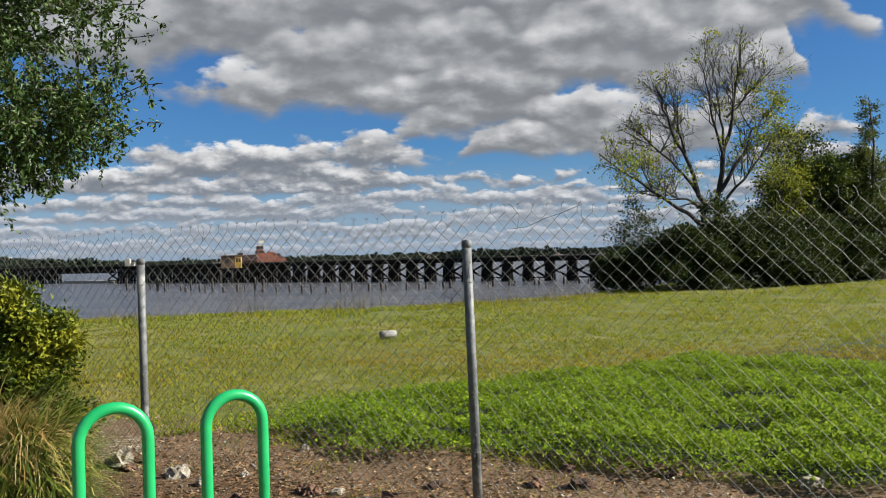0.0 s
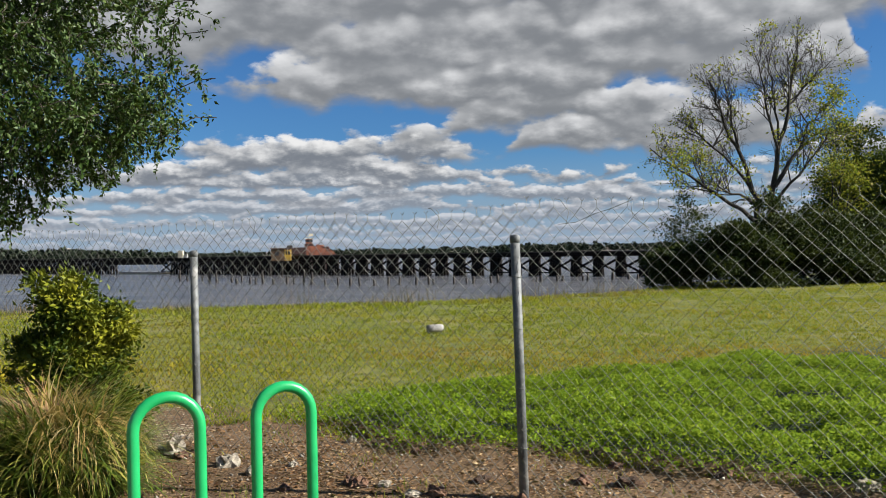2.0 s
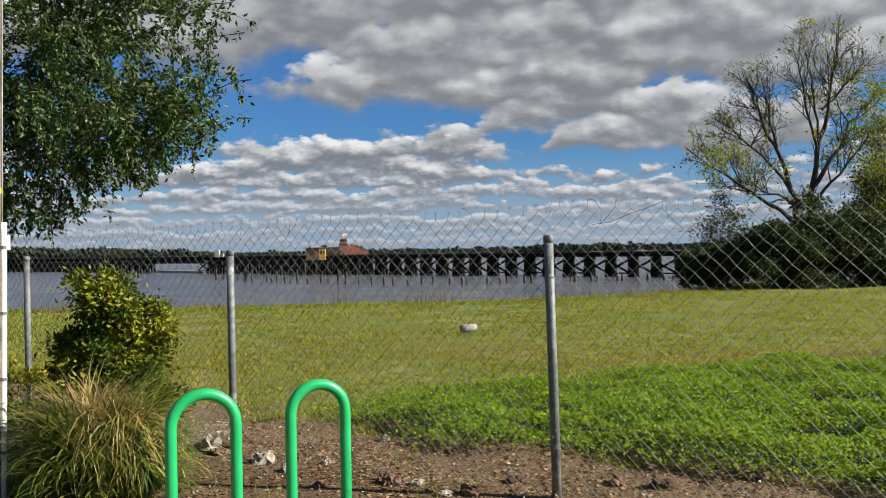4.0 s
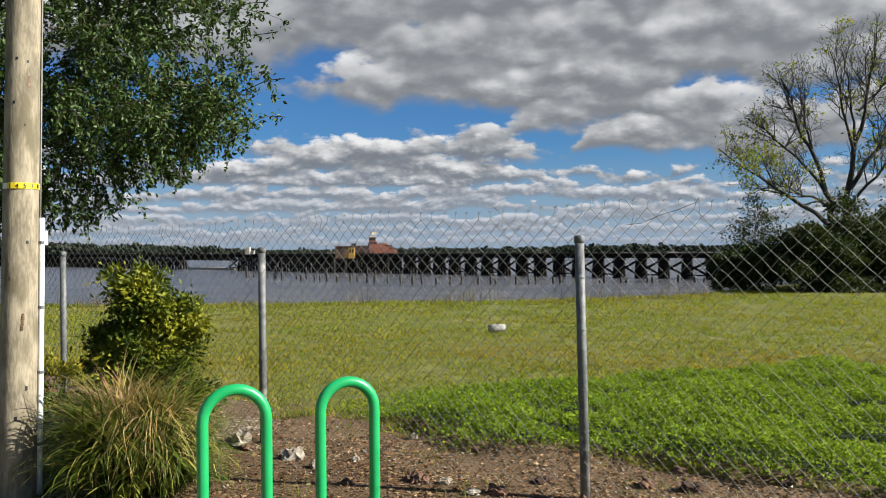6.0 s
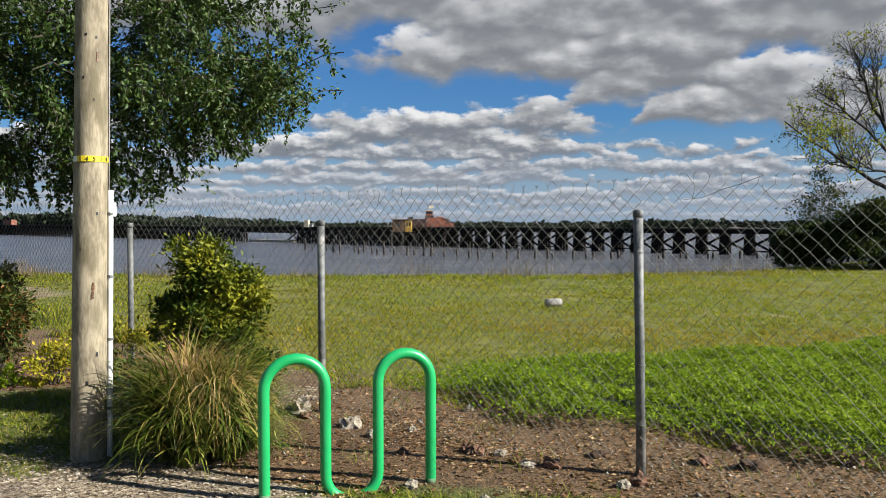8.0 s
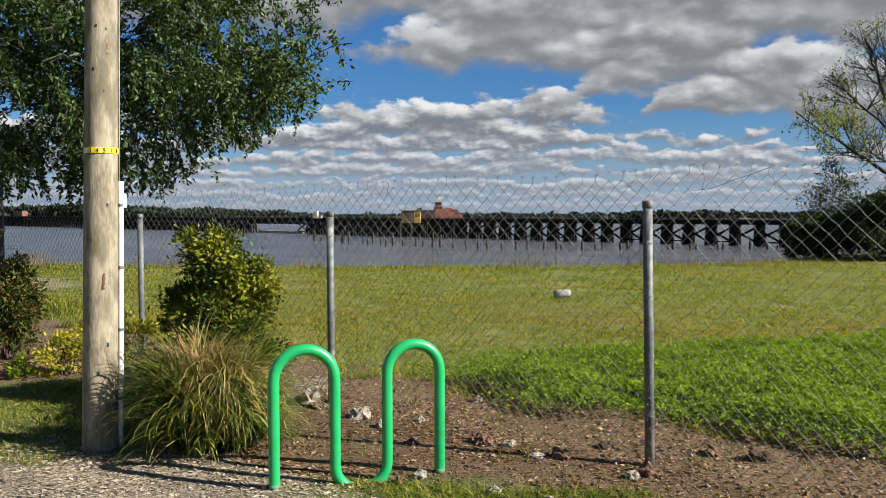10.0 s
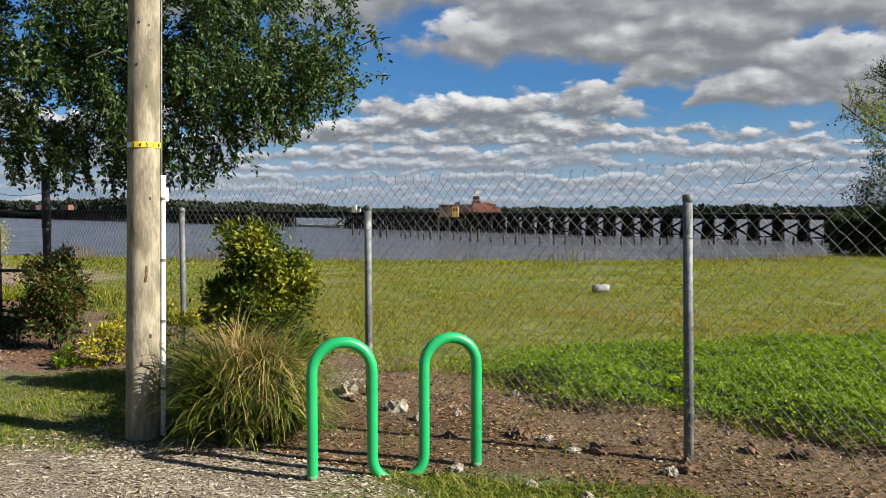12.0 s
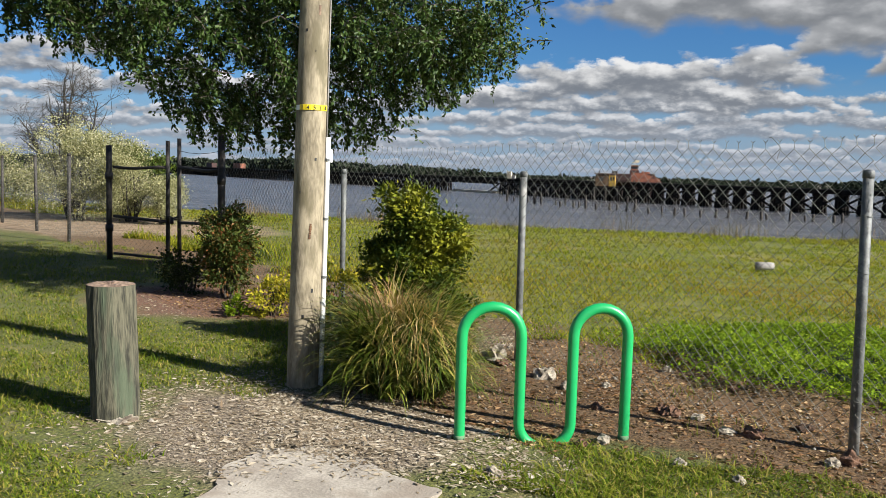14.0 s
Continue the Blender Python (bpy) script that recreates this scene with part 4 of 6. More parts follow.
def build_trestle():
    tr = thing("timber_trestle", TRESTLE_O, "long black creosoted timber railway trestle over the river", "trestle")
    tr.rotation_euler = (0, 0, math.atan2(TRESTLE_D.y, TRESTLE_D.x))
    # local x runs along the trestle, local y across it (minus y is the far side)
    low = WATER - 1.2
    rng = random.Random(11)

    def shared(name, bm, mat):
        me = bpy.data.meshes.new(name)
        bm.to_mesh(me)
        bm.free()
        me.materials.append(M[mat])
        return me

    piles = []
    for y, batter in ((-1.35, -0.4), (-0.7, -0.15), (0.0, 0.0), (0.7, 0.15), (1.35, 0.4)):
        v, f = tube([(0, y + batter, low), (0, y, DECK - 0.95)], [0.30, 0.26], 8)
        piles.append(mesh_of("bent_leg", v, f, M["creosote"], True))
    brace_a = shared("brace", beam((0.24, -1.7, WATER + 0.5), (0.24, 1.4, DECK - 1.1), 0.12, 0.36), "creosote")
    brace_b = shared("brace", beam((-0.24, 1.7, WATER + 0.5), (-0.24, -1.4, DECK - 1.1), 0.1, 0.28), "creosote")
    sway = shared("sway_brace", beam((0.1, 1.6, WATER + 0.7), (3.8, 1.55, DECK - 1.2), 0.12, 0.32), "creosote")
    sway_b = shared("sway_brace", beam((0.1, 1.68, DECK - 1.2), (3.8, 1.7, WATER + 0.7), 0.12, 0.32), "creosote")
    girt = shared("girt", beam((0, 1.7, WATER + 0.55), (3.9, 1.7, WATER + 0.55), 0.12, 0.22), "creosote")
    cap = shared("cap", box(0.36, 3.6, 0.36, (0, 0, DECK - 0.98), 0.02), "creosote")
    end = shared("cap_end", box(0.38, 0.05, 0.38, (0, 1.83, DECK - 0.99)), "cap")
    span = 3.9
    far_v, far_f = [], []
    for i in range(-14, 112):
        s = i * span + 0.6
        swing = 92 < s < 116
        if swing:
            continue
        if i >= 46:
            for me in (cap, *piles, brace_a, brace_b, sway):
                n0 = len(far_v)
                far_v += [(v.co.x + s, v.co.y, v.co.z) for v in me.vertices]
                far_f += [tuple(k + n0 for k in p.vertices) for p in me.polygons]
            continue
        b = new("bent", cap)
        b.parent, b.location = tr, (s, 0, 0)
        for me in piles:
            ob = new("bent_leg", me)
            ob.parent = b
            ob.rotation_euler = (radians(rng.uniform(-0.8, 0.8)), radians(rng.uniform(-1.2, 1.2)), 0)
        pieces = [brace_a, brace_b, sway] + [sway_b] + ([girt] if i % 2 else []) + ([end] if rng.random() < 0.3 else [])
        for me in pieces:
            ob = new(me.name.split(".")[0], me)
            ob.parent = b
    tagged(part("far_trestlework", (far_v, far_f), M["creosote"], tr), kind="stuff")
    s0, s1 = -14 * span - 2, 112 * span
    for y in (-1.3, -0.8, 0.8, 1.3, 1.6):
        part("stringer", box(s1 - s0, 0.32, 0.45, ((s0 + s1) / 2, y, DECK - 0.62)), M["creosote"], tr)
    part("swing_girder", box(25.0, 0.5, 1.25, (104.5, 1.2, DECK - 1.5)), M["creosote"], tr, "deep dark girder over the channel")
    part("walkway_edge", box(s1 - s0, 0.12, 0.2, ((s0 + s1) / 2, 1.95, DECK - 0.16)), M["creosote"], tr)
    # ties, joined
    n = int((s1 - s0) / 0.55)
    vs, fs = [], []
    for i in range(n):
        x, y0 = s0 + i * 0.55, rng.uniform(-0.08, 0.08)
        o = len(vs)
        for dz in (DECK - 0.17, DECK + 0.02 * rng.random()):
            vs += [(x - 0.12, -1.9 + y0, dz), (x + 0.12, -1.9 + y0, dz), (x + 0.12, 2.0 + y0, dz), (x - 0.12, 2.0 + y0, dz)]
        fs += [(o + 4, o + 5, o + 6, o + 7), (o, o + 3, o + 2, o + 1)] + [(o + a, o + b, o + b + 4, o + a + 4) for a, b in ((0, 1), (1, 2), (2, 3), (3, 0))]
    tagged(part("ties", (vs, fs), M["creosote"], tr), kind="stuff")
    for y in (-0.72, 0.72):
        part("rail", box(s1 - s0, 0.07, 0.15, ((s0 + s1) / 2, y, DECK + 0.01)), M["rusty"], tr)
    for s, h in ((120, 1.0), (152, 0.8), (44, 0.6)):
        part("post", box(0.2, 0.2, h, (s, 2.2, DECK)), M["pile"], tr)


def build_stub_piles():
    rng = random.Random(21)
    spots = [(20.8, 121.5), (19.6, 121.2), (17.2, 120.8), (13.6, 120.2), (12.9, 120.0), (10.0, 119.6), (9.3, 119.5), (7.0, 119), (6.3, 118.9), (0.9, 118), (0.0, 117.8), (-2.5, 117.3), (-3.4, 117.2), (-5.2, 116.8), (-7.9, 116.3), (-8.6, 116.2), (-10.4, 115.9), (-12.7, 115.5),
             (-14.2, 115.2), (-16.0, 114.9), (-18.1, 115.5), (-19.6, 116.3), (-21.5, 117.5), (-23.6, 119)]
    spots += [(-26 - i * 1.7 + rng.uniform(-0.5, 0.5), 121 + i * 1.5 + rng.uniform(-3, 3)) for i in range(18)]
    for x, y in spots:
        h = rng.uniform(0.6, 1.15) + (1.2 if x < -24 and rng.random() < 0.5 else 0)
        r = rng.uniform(0.15, 0.22)
        lean = rng.uniform(-0.15, 0.15)
        v, f = tube([(0, 0, WATER - 1.2), (lean * 0.4, 0, WATER), (lean, 0, WATER + h * 0.9), (lean, 0.02, WATER + h)], [r * 1.05, r, r * 0.9, r * 0.55], 9)
        ob = new("piling_stump", mesh_of("piling_stump", v, f, M["pile"], True))
        ob.location = (x, y, 0)
        tagged(ob, "old dark rotted timber piling standing in the river", "piling", "rotted pilings before the trestle")


def build_tender_cabin():
    """Small ochre and brown cabin on a pile platform beside the trestle."""
    at = Vector((-43.0, 171.5, 0))
    c = thing("tender_cabin", at, "small brown and ochre cabin on piles by the trestle", "cabin")
    c.rotation_euler = (0, 0, radians(12))
    z0 = -0.3
    part("platform", box(5.2, 4.2, 0.3, (0, 0, z0 - 0.3)), M["creosote"], c)
    for x in (-2.3, 0, 2.3):
        for y in (-1.8, 1.8):
            part("support_leg", tube([(x, y, WATER - 1), (x, y, z0 - 0.3)], [0.2, 0.18], 8), M["pile"], c, "", True)
    part("wall", box(2.7, 3.2, 2.45, (-0.75, 0, z0), 0.03), M["shed"], c, "brown boarded wall")
    part("wall", box(1.3, 3.1, 2.2, (1.25, 0, z0), 0.03), M["ochre"], c, "ochre yellow end bay")
    for x in (0.72, 1.25, 1.8):
        part("frame_post", box(0.12, 0.12, 2.35, (x, -1.62, z0)), M["ochre"], c)
    part("rail", box(1.4, 0.1, 0.1, (1.25, -1.66, z0 + 1.0)), M["ochre"], c)
    # dark panels on solid walls, their colour replaces the unlit room behind
    part("window", box(0.9, 0.06, 0.8, (1.25, -1.58, z0 + 1.15)), M["dark"], c, "dark panel for the unlit inside of a window")
    part("window", box(0.8, 0.06, 0.8, (-0.9, -1.63, z0 + 1.05)), M["dark"], c, "dark panel for the unlit inside of a window")
    part("roof", box(4.7, 3.7, 0.16, (0, 0, z0 + 2.45), 0.03), M["roofing"], c, "flat rusty roof")
    part("stove_pipe", tube([(-1.4, 0.4, z0 + 2.5), (-1.4, 0.4, z0 + 3.0)], [0.1, 0.1], 8), M["rusty"], c, "", True)


def build_signal_box():
    c = thing("signal_cabinet", (-71.5, 191.0, DECK), "pale metal signal cabinet standing on the trestle edge", "cabinet")
    part("body", box(1.1, 0.8, 1.7, (0, 0, 0), 0.04), M["cream"], c)
    part("body", box(0.7, 0.7, 0.95, (1.2, 0, 0), 0.04), M["cap"], c, "lower grey box")
    part("mast", tube([(-0.9, 0, 0), (-0.9, 0, 2.0)], [0.07, 0.05], 6), M["cap"], c, "", True)


def build_white_barge():
    c = thing("work_float", (-85.0, 203.0, WATER), "low pale pontoon float moored under the trestle", "pontoon")
    c.rotation_euler = (0, 0, math.atan2(TRESTLE_D.y, TRESTLE_D.x))
    for y in (-1.6, 0.0, 1.6):
        part("pontoon", tube([(-9, y, 0.1), (-8.6, y, 0.1), (8.6, y, 0.1), (9, y, 0.1)], [0.10, 0.24, 0.24, 0.10], 10), M["cream"], c, "", True)
    part("plank_deck", box(17.0, 3.8, 0.14, (0, 0, 0.34), 0.02), M["cap"], c, "grey plank deck")
    for x in (-8, -4, 0, 4, 8):
        part("cleat", box(0.25, 0.25, 0.3, (x, 1.7, 0.48)), M["cap"], c)


def build_tug():
    """Work boat behind the trestle: dark red hull, tiered orange deckhouse, wheelhouse, mast."""
    at = Vector((-45.0, 207.0, WATER - 0.4))
    c = thing("work_boat", at, "rusty orange work boat with a tall wheelhouse", "boat")
    c.rotation_euler = (0, 0, radians(12))
    c.scale = (1.12, 1.12, 1.12)
    prof = [(-6.6, 1.5, 4.3), (-5.2, 2.1, 4.0), (0, 2.4, 3.8), (4.5, 2.3, 3.8), (5.9, 2.0, 4.0)]
    vs, fs = [], []
    for x, w, h in prof:
        vs += [(x * 0.9, -w * 0.7, -0.8), (x * 0.9, w * 0.7, -0.8), (x, w, h), (x, -w, h)]
    for i in range(len(prof) - 1):
        o = i * 4
        fs += [(o + a, o + b, o + b + 4, o + a + 4) for a, b in ((0, 1), (1, 2), (2, 3), (3, 0))]
    fs += [(3, 2, 1, 0), (16, 17, 18, 19)]
    part("hull", (vs, fs), M["hull"], c, "dark red hull")
    part("rail", tube([(-6.5, -2.0, 4.75), (-3, -2.3, 4.75), (0, -2.3, 4.75)], [0.06] * 3, 5), M["rusty"], c)
    part("deckhouse", box(4.6, 3.6, 1.5, (-3.0, 0, 4.0), 0.08), M["hull"], c, "dark red forward house")
    part("winch", box(1.2, 1.4, 0.5, (-4.2, 0, 5.5), 0.08), M["rusty"], c)
    part("locker", box(1.6, 1.2, 0.6, (3.6, -0.9, 5.0), 0.06), M["hull"], c)
    slope = [(-0.6, 5.75), (1.6, 5.75), (3.2, 5.3), (5.4, 4.55), (5.6, 3.8), (-0.6, 3.8)]
    sv = [(x, y, z) for y in (-1.8, 1.8) for x, z in slope]
    part("after_house", (sv, [tuple(range(6)), tuple(range(11, 5, -1))] + [(i, i + 6, (i + 1) % 6 + 6, (i + 1) % 6) for i in range(6)]), M["orange"], c, "sloping faded orange after house")
    part("wheelhouse_base", box(2.0, 2.6, 1.0, (0.0, 0, 5.3), 0.06), M["hull"], c)
    wh = part("wheelhouse", box(1.5, 2.2, 1.15, (0.0, 0, 6.2), 0.08), M["orange"], c)
    part("window_band", box(1.54, 2.24, 0.45, (0.0, 0, 6.62)), M["dark"], wh, "dark band of windows")
    part("roof", box(1.9, 2.5, 0.12, (0.0, 0, 7.35), 0.03), M["cream"], wh, "pale roof")
    for x, h in ((1.7, 0.5), (2.9, 0.2), (4.2, -0.4)):
        part("vent", tube([(x, -0.9, 4.6), (x, -0.9, 5.4 + h), (x + 0.25, -0.9, 5.55 + h)], [0.26, 0.25, 0.24], 10), M["orange"], c, "orange vent cowl", True)
    part("engine_casing", box(1.3, 1.6, 0.8, (2.6, 0, 5.2), 0.1), M["orange"], c)
    part("mast", tube([(0.0, 0, 7.4), (0.0, 0, 8.5)], [0.07, 0.04], 6), M["cream"], c, "", True)
    part("radar", box(1.2, 0.15, 0.15, (0.0, 0, 7.9)), M["cream"], c)
    part("flag", box(0.9, 0.03, 0.5, (0.5, 0, 8.0)), M["cream"], c, "small pale flag")


def build_red_barges():
    for i, (x, y, ln) in enumerate(((-271, 340, 11), (-286, 337, 9))):
        c = thing("rail_hopper", (x, y, -0.9), "rust-red open hopper far along the trestle", "rail car", "red hoppers")
        c.rotation_euler = (0, 0, math.atan2(TRESTLE_D.y, TRESTLE_D.x))
        part("body", box(ln, 2.6, 2.4, (0, 0, 1.4), 0.1), M["hull" if i else "orange"], c)
        part("chassis", box(ln * 0.96, 2.0, 0.4, (0, 0, 1.0)), M["rusty"], c)
        part("float", box(ln * 1.3, 5.0, 3.6, (0, 0, -2.6)), M["rusty"], c, "dark barge hull beneath")
    t = thing("water_tower", (-355, 690, -3), "distant pale water tower above the far woods", "water tower")
    part("column", tube([(0, 0, 0), (0, 0, 8.5)], [0.5, 0.4], 10), M["cap"], t, "", True)
    part("tank", tube([(0, 0, 8), (0, 0, 8.8), (0, 0, 10), (0, 0, 10.7)], [0.4, 2.2, 2.2, 0.4], 12), M["cap"], t, "", True)


build_trestle()
build_stub_piles()
build_tender_cabin()
build_signal_box()
build_white_barge()
build_tug()
build_red_barges()


# ---- trees and shrubs ----
def wander(a, b, n, sway, rng, sag=0.0):
    """A line from a to b that wavers."""
    a, b = np.array(a, dtype=float), np.array(b, dtype=float)
    t = np.linspace(0, 1, n)[:, None]
    off = np.cumsum(rng.normal(0, 1, (n, 3)), 0)
    off = off - off[:1] - (off[-1:] - off[:1]) * t
    line = a + (b - a) * t + off * sway * np.linalg.norm(b - a) / n ** 0.5
    line[:, 2] += sag * np.sin(np.pi * t[:, 0])
    return line


def sprout(limb, radii, rng, count, length, level, spread=0.9, lift=0.35, out=None, tips=None):
    """Side branches off a limb, and theirs; collects tubes and twig ends."""
    n = len(limb)
    for _ in range(count):
        i = int(rng.uniform(0.3, 1.0) ** 0.8 * (n - 1))
        i = min(i, n - 2)
        base, d = limb[i], limb[i + 1] - limb[i]
        d = d / max(np.linalg.norm(d), 1e-6)
        way = d * (1 - spread * 0.5) + rng.normal(0, 1, 3) * spread * 0.62 + np.array((0, 0, lift))
        way /= np.linalg.norm(way)
        ln = length * rng.uniform(0.6, 1.25)
        line = wander(base, base + way * ln, 5, 0.10, rng)
        r0 = min(radii[i] * 0.6, 0.02 * ln + 0.004)
        r = np.linspace(r0, max(r0 * 0.3, 0.004), 5)
        out.append(tube(line, r, 5 if level > 1 else 3, cap=False))
        if level > 1:
            sprout(line, r, rng, 6 if level > 2 else 5, length * 0.5, level - 1, spread, lift * 0.7, out, tips)
        else:
            tips.append((line[2:], way))


def bare_tree():
    """The half-bare tree on the bank: two leaning stems, fanned limbs, leaves left in patches."""
    rng = np.random.default_rng(31)
    base = np.array((11.6, 36.0, 0.0))
    right, fwd = np.array((0.952, 0.306, 0)), np.array((-0.306, 0.952, 0))

    def at(u, v, w=0.0):
        return right * u + fwd * w + np.array((0, 0, v))

    tree = thing("bare_tree", tuple(base), "half-bare spreading tree with yellowing leaves on the bank", "tree")
    out, tips = [], []
    limbs = [
        (at(0.1, -0.1), at(0.55, 5.5), 0.17, 0.10), (at(0.55, 5.5), at(1.55, 9.9, 0.3), 0.10, 0.02), (at(-0.3, -0.1, 0.3), at(-0.7, 4.3, 0.2), 0.16, 0.10), (at(-0.7, 4.3, 0.2), at(-2.7, 8.4, 0.0), 0.10, 0.02),
        (at(-0.2, 2.4), at(-5.6, 5.5, -0.4), 0.11, 0.02), (at(0.4, 4.0), at(3.3, 7.6, 0.5), 0.10, 0.02), (at(0.5, 5.2), at(-0.9, 9.4, -0.6), 0.07, 0.015), (at(-0.6, 3.9, 0.2), at(-3.9, 6.9, 0.6), 0.08, 0.015),
        (at(0.3, 3.0), at(2.3, 6.0, -0.9), 0.08, 0.015), (at(0.9, 7.2, 0.1), at(2.9, 9.2, -0.3), 0.06, 0.012), (at(-0.5, 3.2), at(-3.6, 4.2, -0.8), 0.07, 0.012), (at(0.6, 6.0), at(0.7, 9.9, 0.9), 0.06, 0.012), (at(-1.3, 5.6), at(-1.6, 8.6, 0.6), 0.06, 0.012),
    ]
    for i, (a, b, r0, r1) in enumerate(limbs):
        line = wander(a, b, 10, 0.05, rng)
        radii = np.linspace(r0, r1, 10) * 0.98
        out.append(tube(line, radii, 8 if r0 > 0.09 else 6))
        if i not in (0, 2):
            sprout(line, radii, rng, 14, 1.5, 3, 0.85, 0.35, out, tips)
        else:
            sprout(line, radii, rng, 3, 1.3, 3, 0.85, 0.3, out, tips)
    part("trunk", join_lists(out), M["bark"], tree, "grey branching stems")
    pos, way = [], []
    for line, d in tips:
        p = line[-1]
        u = p @ right
        # leaves remain on the outer left, on the right flank and low down
        keep = 0.10 + 0.30 * (u < -2.6 and p[2] < 6.4) + 0.42 * (u > 1.3 and p[2] < 8.8) + 0.14 * (p[2] < 5.0)
        keep *= 0.12 + 0.95 * (noise.noise(Vector(p * 0.8)) > 0.05)
        if rng.random() < keep:
            k = rng.integers(5, 12)
            q = line[rng.integers(0, len(line), k)] + rng.normal(0, 0.13, (k, 3))
            pos.append(q)
            way.append(rng.normal(0, 1, (k, 3)) + np.array((0, 0, -0.5)))
    pos, way = np.concatenate(pos), np.concatenate(way)
    part("crown", leaf_mesh("crown", pos, way, rng.uniform(0.09, 0.16, len(pos)), rng.uniform(0.06, 0.10, len(pos)), M["sparse"], rng), None, tree, "sparse yellow-green leaves")


def bush(name, at, size, count, leaf, mat, label, category="shrub", seed=1, stems=7, shell=0.55, ragged=0.28, droop=-0.1, bark="dark_bark", group="", aspect=0.55, clump=0.16, lift=0.0, lobes=0):
    """A shrub or small tree: stems that fork, and leaf clusters on an uneven body with gaps."""
    rng = np.random.default_rng(seed)
    sx, sy, sz = size
    b = thing(name, at, label, category, group)
    out = []
    for i in range(stems):
        a = 2 * math.pi * i / stems + rng.uniform(-0.3, 0.3)
        foot = (0.12 * sx * math.cos(a), 0.12 * sy * math.sin(a), -0.05)
        tip = (sx * 0.6 * math.cos(a) * rng.uniform(0.3, 1), sy * 0.6 * math.sin(a) * rng.uniform(0.3, 1), sz * rng.uniform(0.6, 0.92))
        r0 = 0.012 * sz ** 0.8 + 0.006
        line = wander(foot, tip, 7, 0.06, rng)
        radii = np.linspace(r0, r0 * 0.3, 7)
        out.append(tube(line, radii, 6))
        for _ in range(3):
            k = rng.integers(2, 6)
            e = line[k] + np.array((rng.normal(0, sx * 0.3), rng.normal(0, sy * 0.3), sz * rng.uniform(0.05, 0.3)))
            out.append(tube(wander(line[k], e, 4, 0.08, rng), np.linspace(radii[k] * 0.6, 0.004, 4), 4))
    part("branchwork", join_lists(out), M[bark], b)
    nc = max(count // 40, 8)
    u = unit(rng.normal(size=(nc, 3)))
    wob = 1 + ragged * (np.sin(u[:, 0] * 5 + seed) * np.cos(u[:, 1] * 4 + seed * 2) + 0.7 * np.sin(u[:, 2] * 6 + u[:, 0] * 3 + seed))
    rad = (shell + (1 - shell) * rng.random(nc) ** 0.6) * wob
    c = u * rad[:, None] * np.array((sx, sy, sz * 0.5)) + np.array((0, 0, sz * 0.53 + lift))
    c[:, 2] = np.maximum(c[:, 2], 0.03 * sz + lift * 0.6)
    if lobes:
        # boughs: rounded masses with dark hollows between them
        lu = unit(rng.normal(size=(lobes, 3)))
        lc = lu * rng.uniform(0.45, 1.0, (lobes, 1)) * (1 + ragged * rng.normal(0, 0.6, (lobes, 1))) * np.array((sx, sy, sz * 0.5)) + np.array((0, 0, sz * 0.53 + lift))
        lr = rng.uniform(0.26, 0.5, lobes)
        pick = rng.integers(lobes, size=nc)
        u = unit(rng.normal(size=(nc, 3)) + np.array((0, 0, 0.35)))
        c = lc[pick] + u * (lr[pick] * rng.uniform(0.55, 1.0, nc))[:, None] * np.array((sx, sy, min(sz * 0.5, 1.25 * sx)))
        c[:, 2] = np.maximum(c[:, 2], 0.03 * sz + lift * 0.6)
        clump = clump * 0.55
    k = count // nc
    cs = clump * (sx + sy + sz) / 3
    spread = rng.normal(0, 1, (nc, k, 3)) * cs * rng.uniform(0.6, 1.2, (nc, 1, 1)) * np.array((1, 1, 0.7))
    pos = (c[:, None] + spread).reshape(-1, 3)
    pos[:, 2] = np.maximum(pos[:, 2], 0.02)
    way = (u[:, None] * 0.8 + rng.normal(0, 0.8, (nc, k, 3)) + np.array((0, 0, droop))).reshape(-1, 3)
    ln = leaf * rng.uniform(0.6, 1.3, len(pos))
    part("crown", leaf_mesh("crown", pos, way, ln, ln * aspect, M[mat], rng), None, b)
    return b


OAK_A, OAK_B = np.array((-3.55, 9.80)), np.array((-8.90, 6.70))
OAK_S = (-0.03, 0.0, 0.03, 0.06, 0.09, 0.15, 0.20, 0.25, 0.32, 0.38, 0.45, 0.55, 0.65, 0.70, 0.74, 0.80, 0.90, 1.0, 1.3)
OAK_LOW = (3.6, 3.10, 2.48, 2.68, 2.9, 2.36, 2.65, 2.12, 1.84, 1.90, 1.84, 1.88, 2.0, 2.3, 2.6, 2.85, 3.0, 3.2, 3.4)


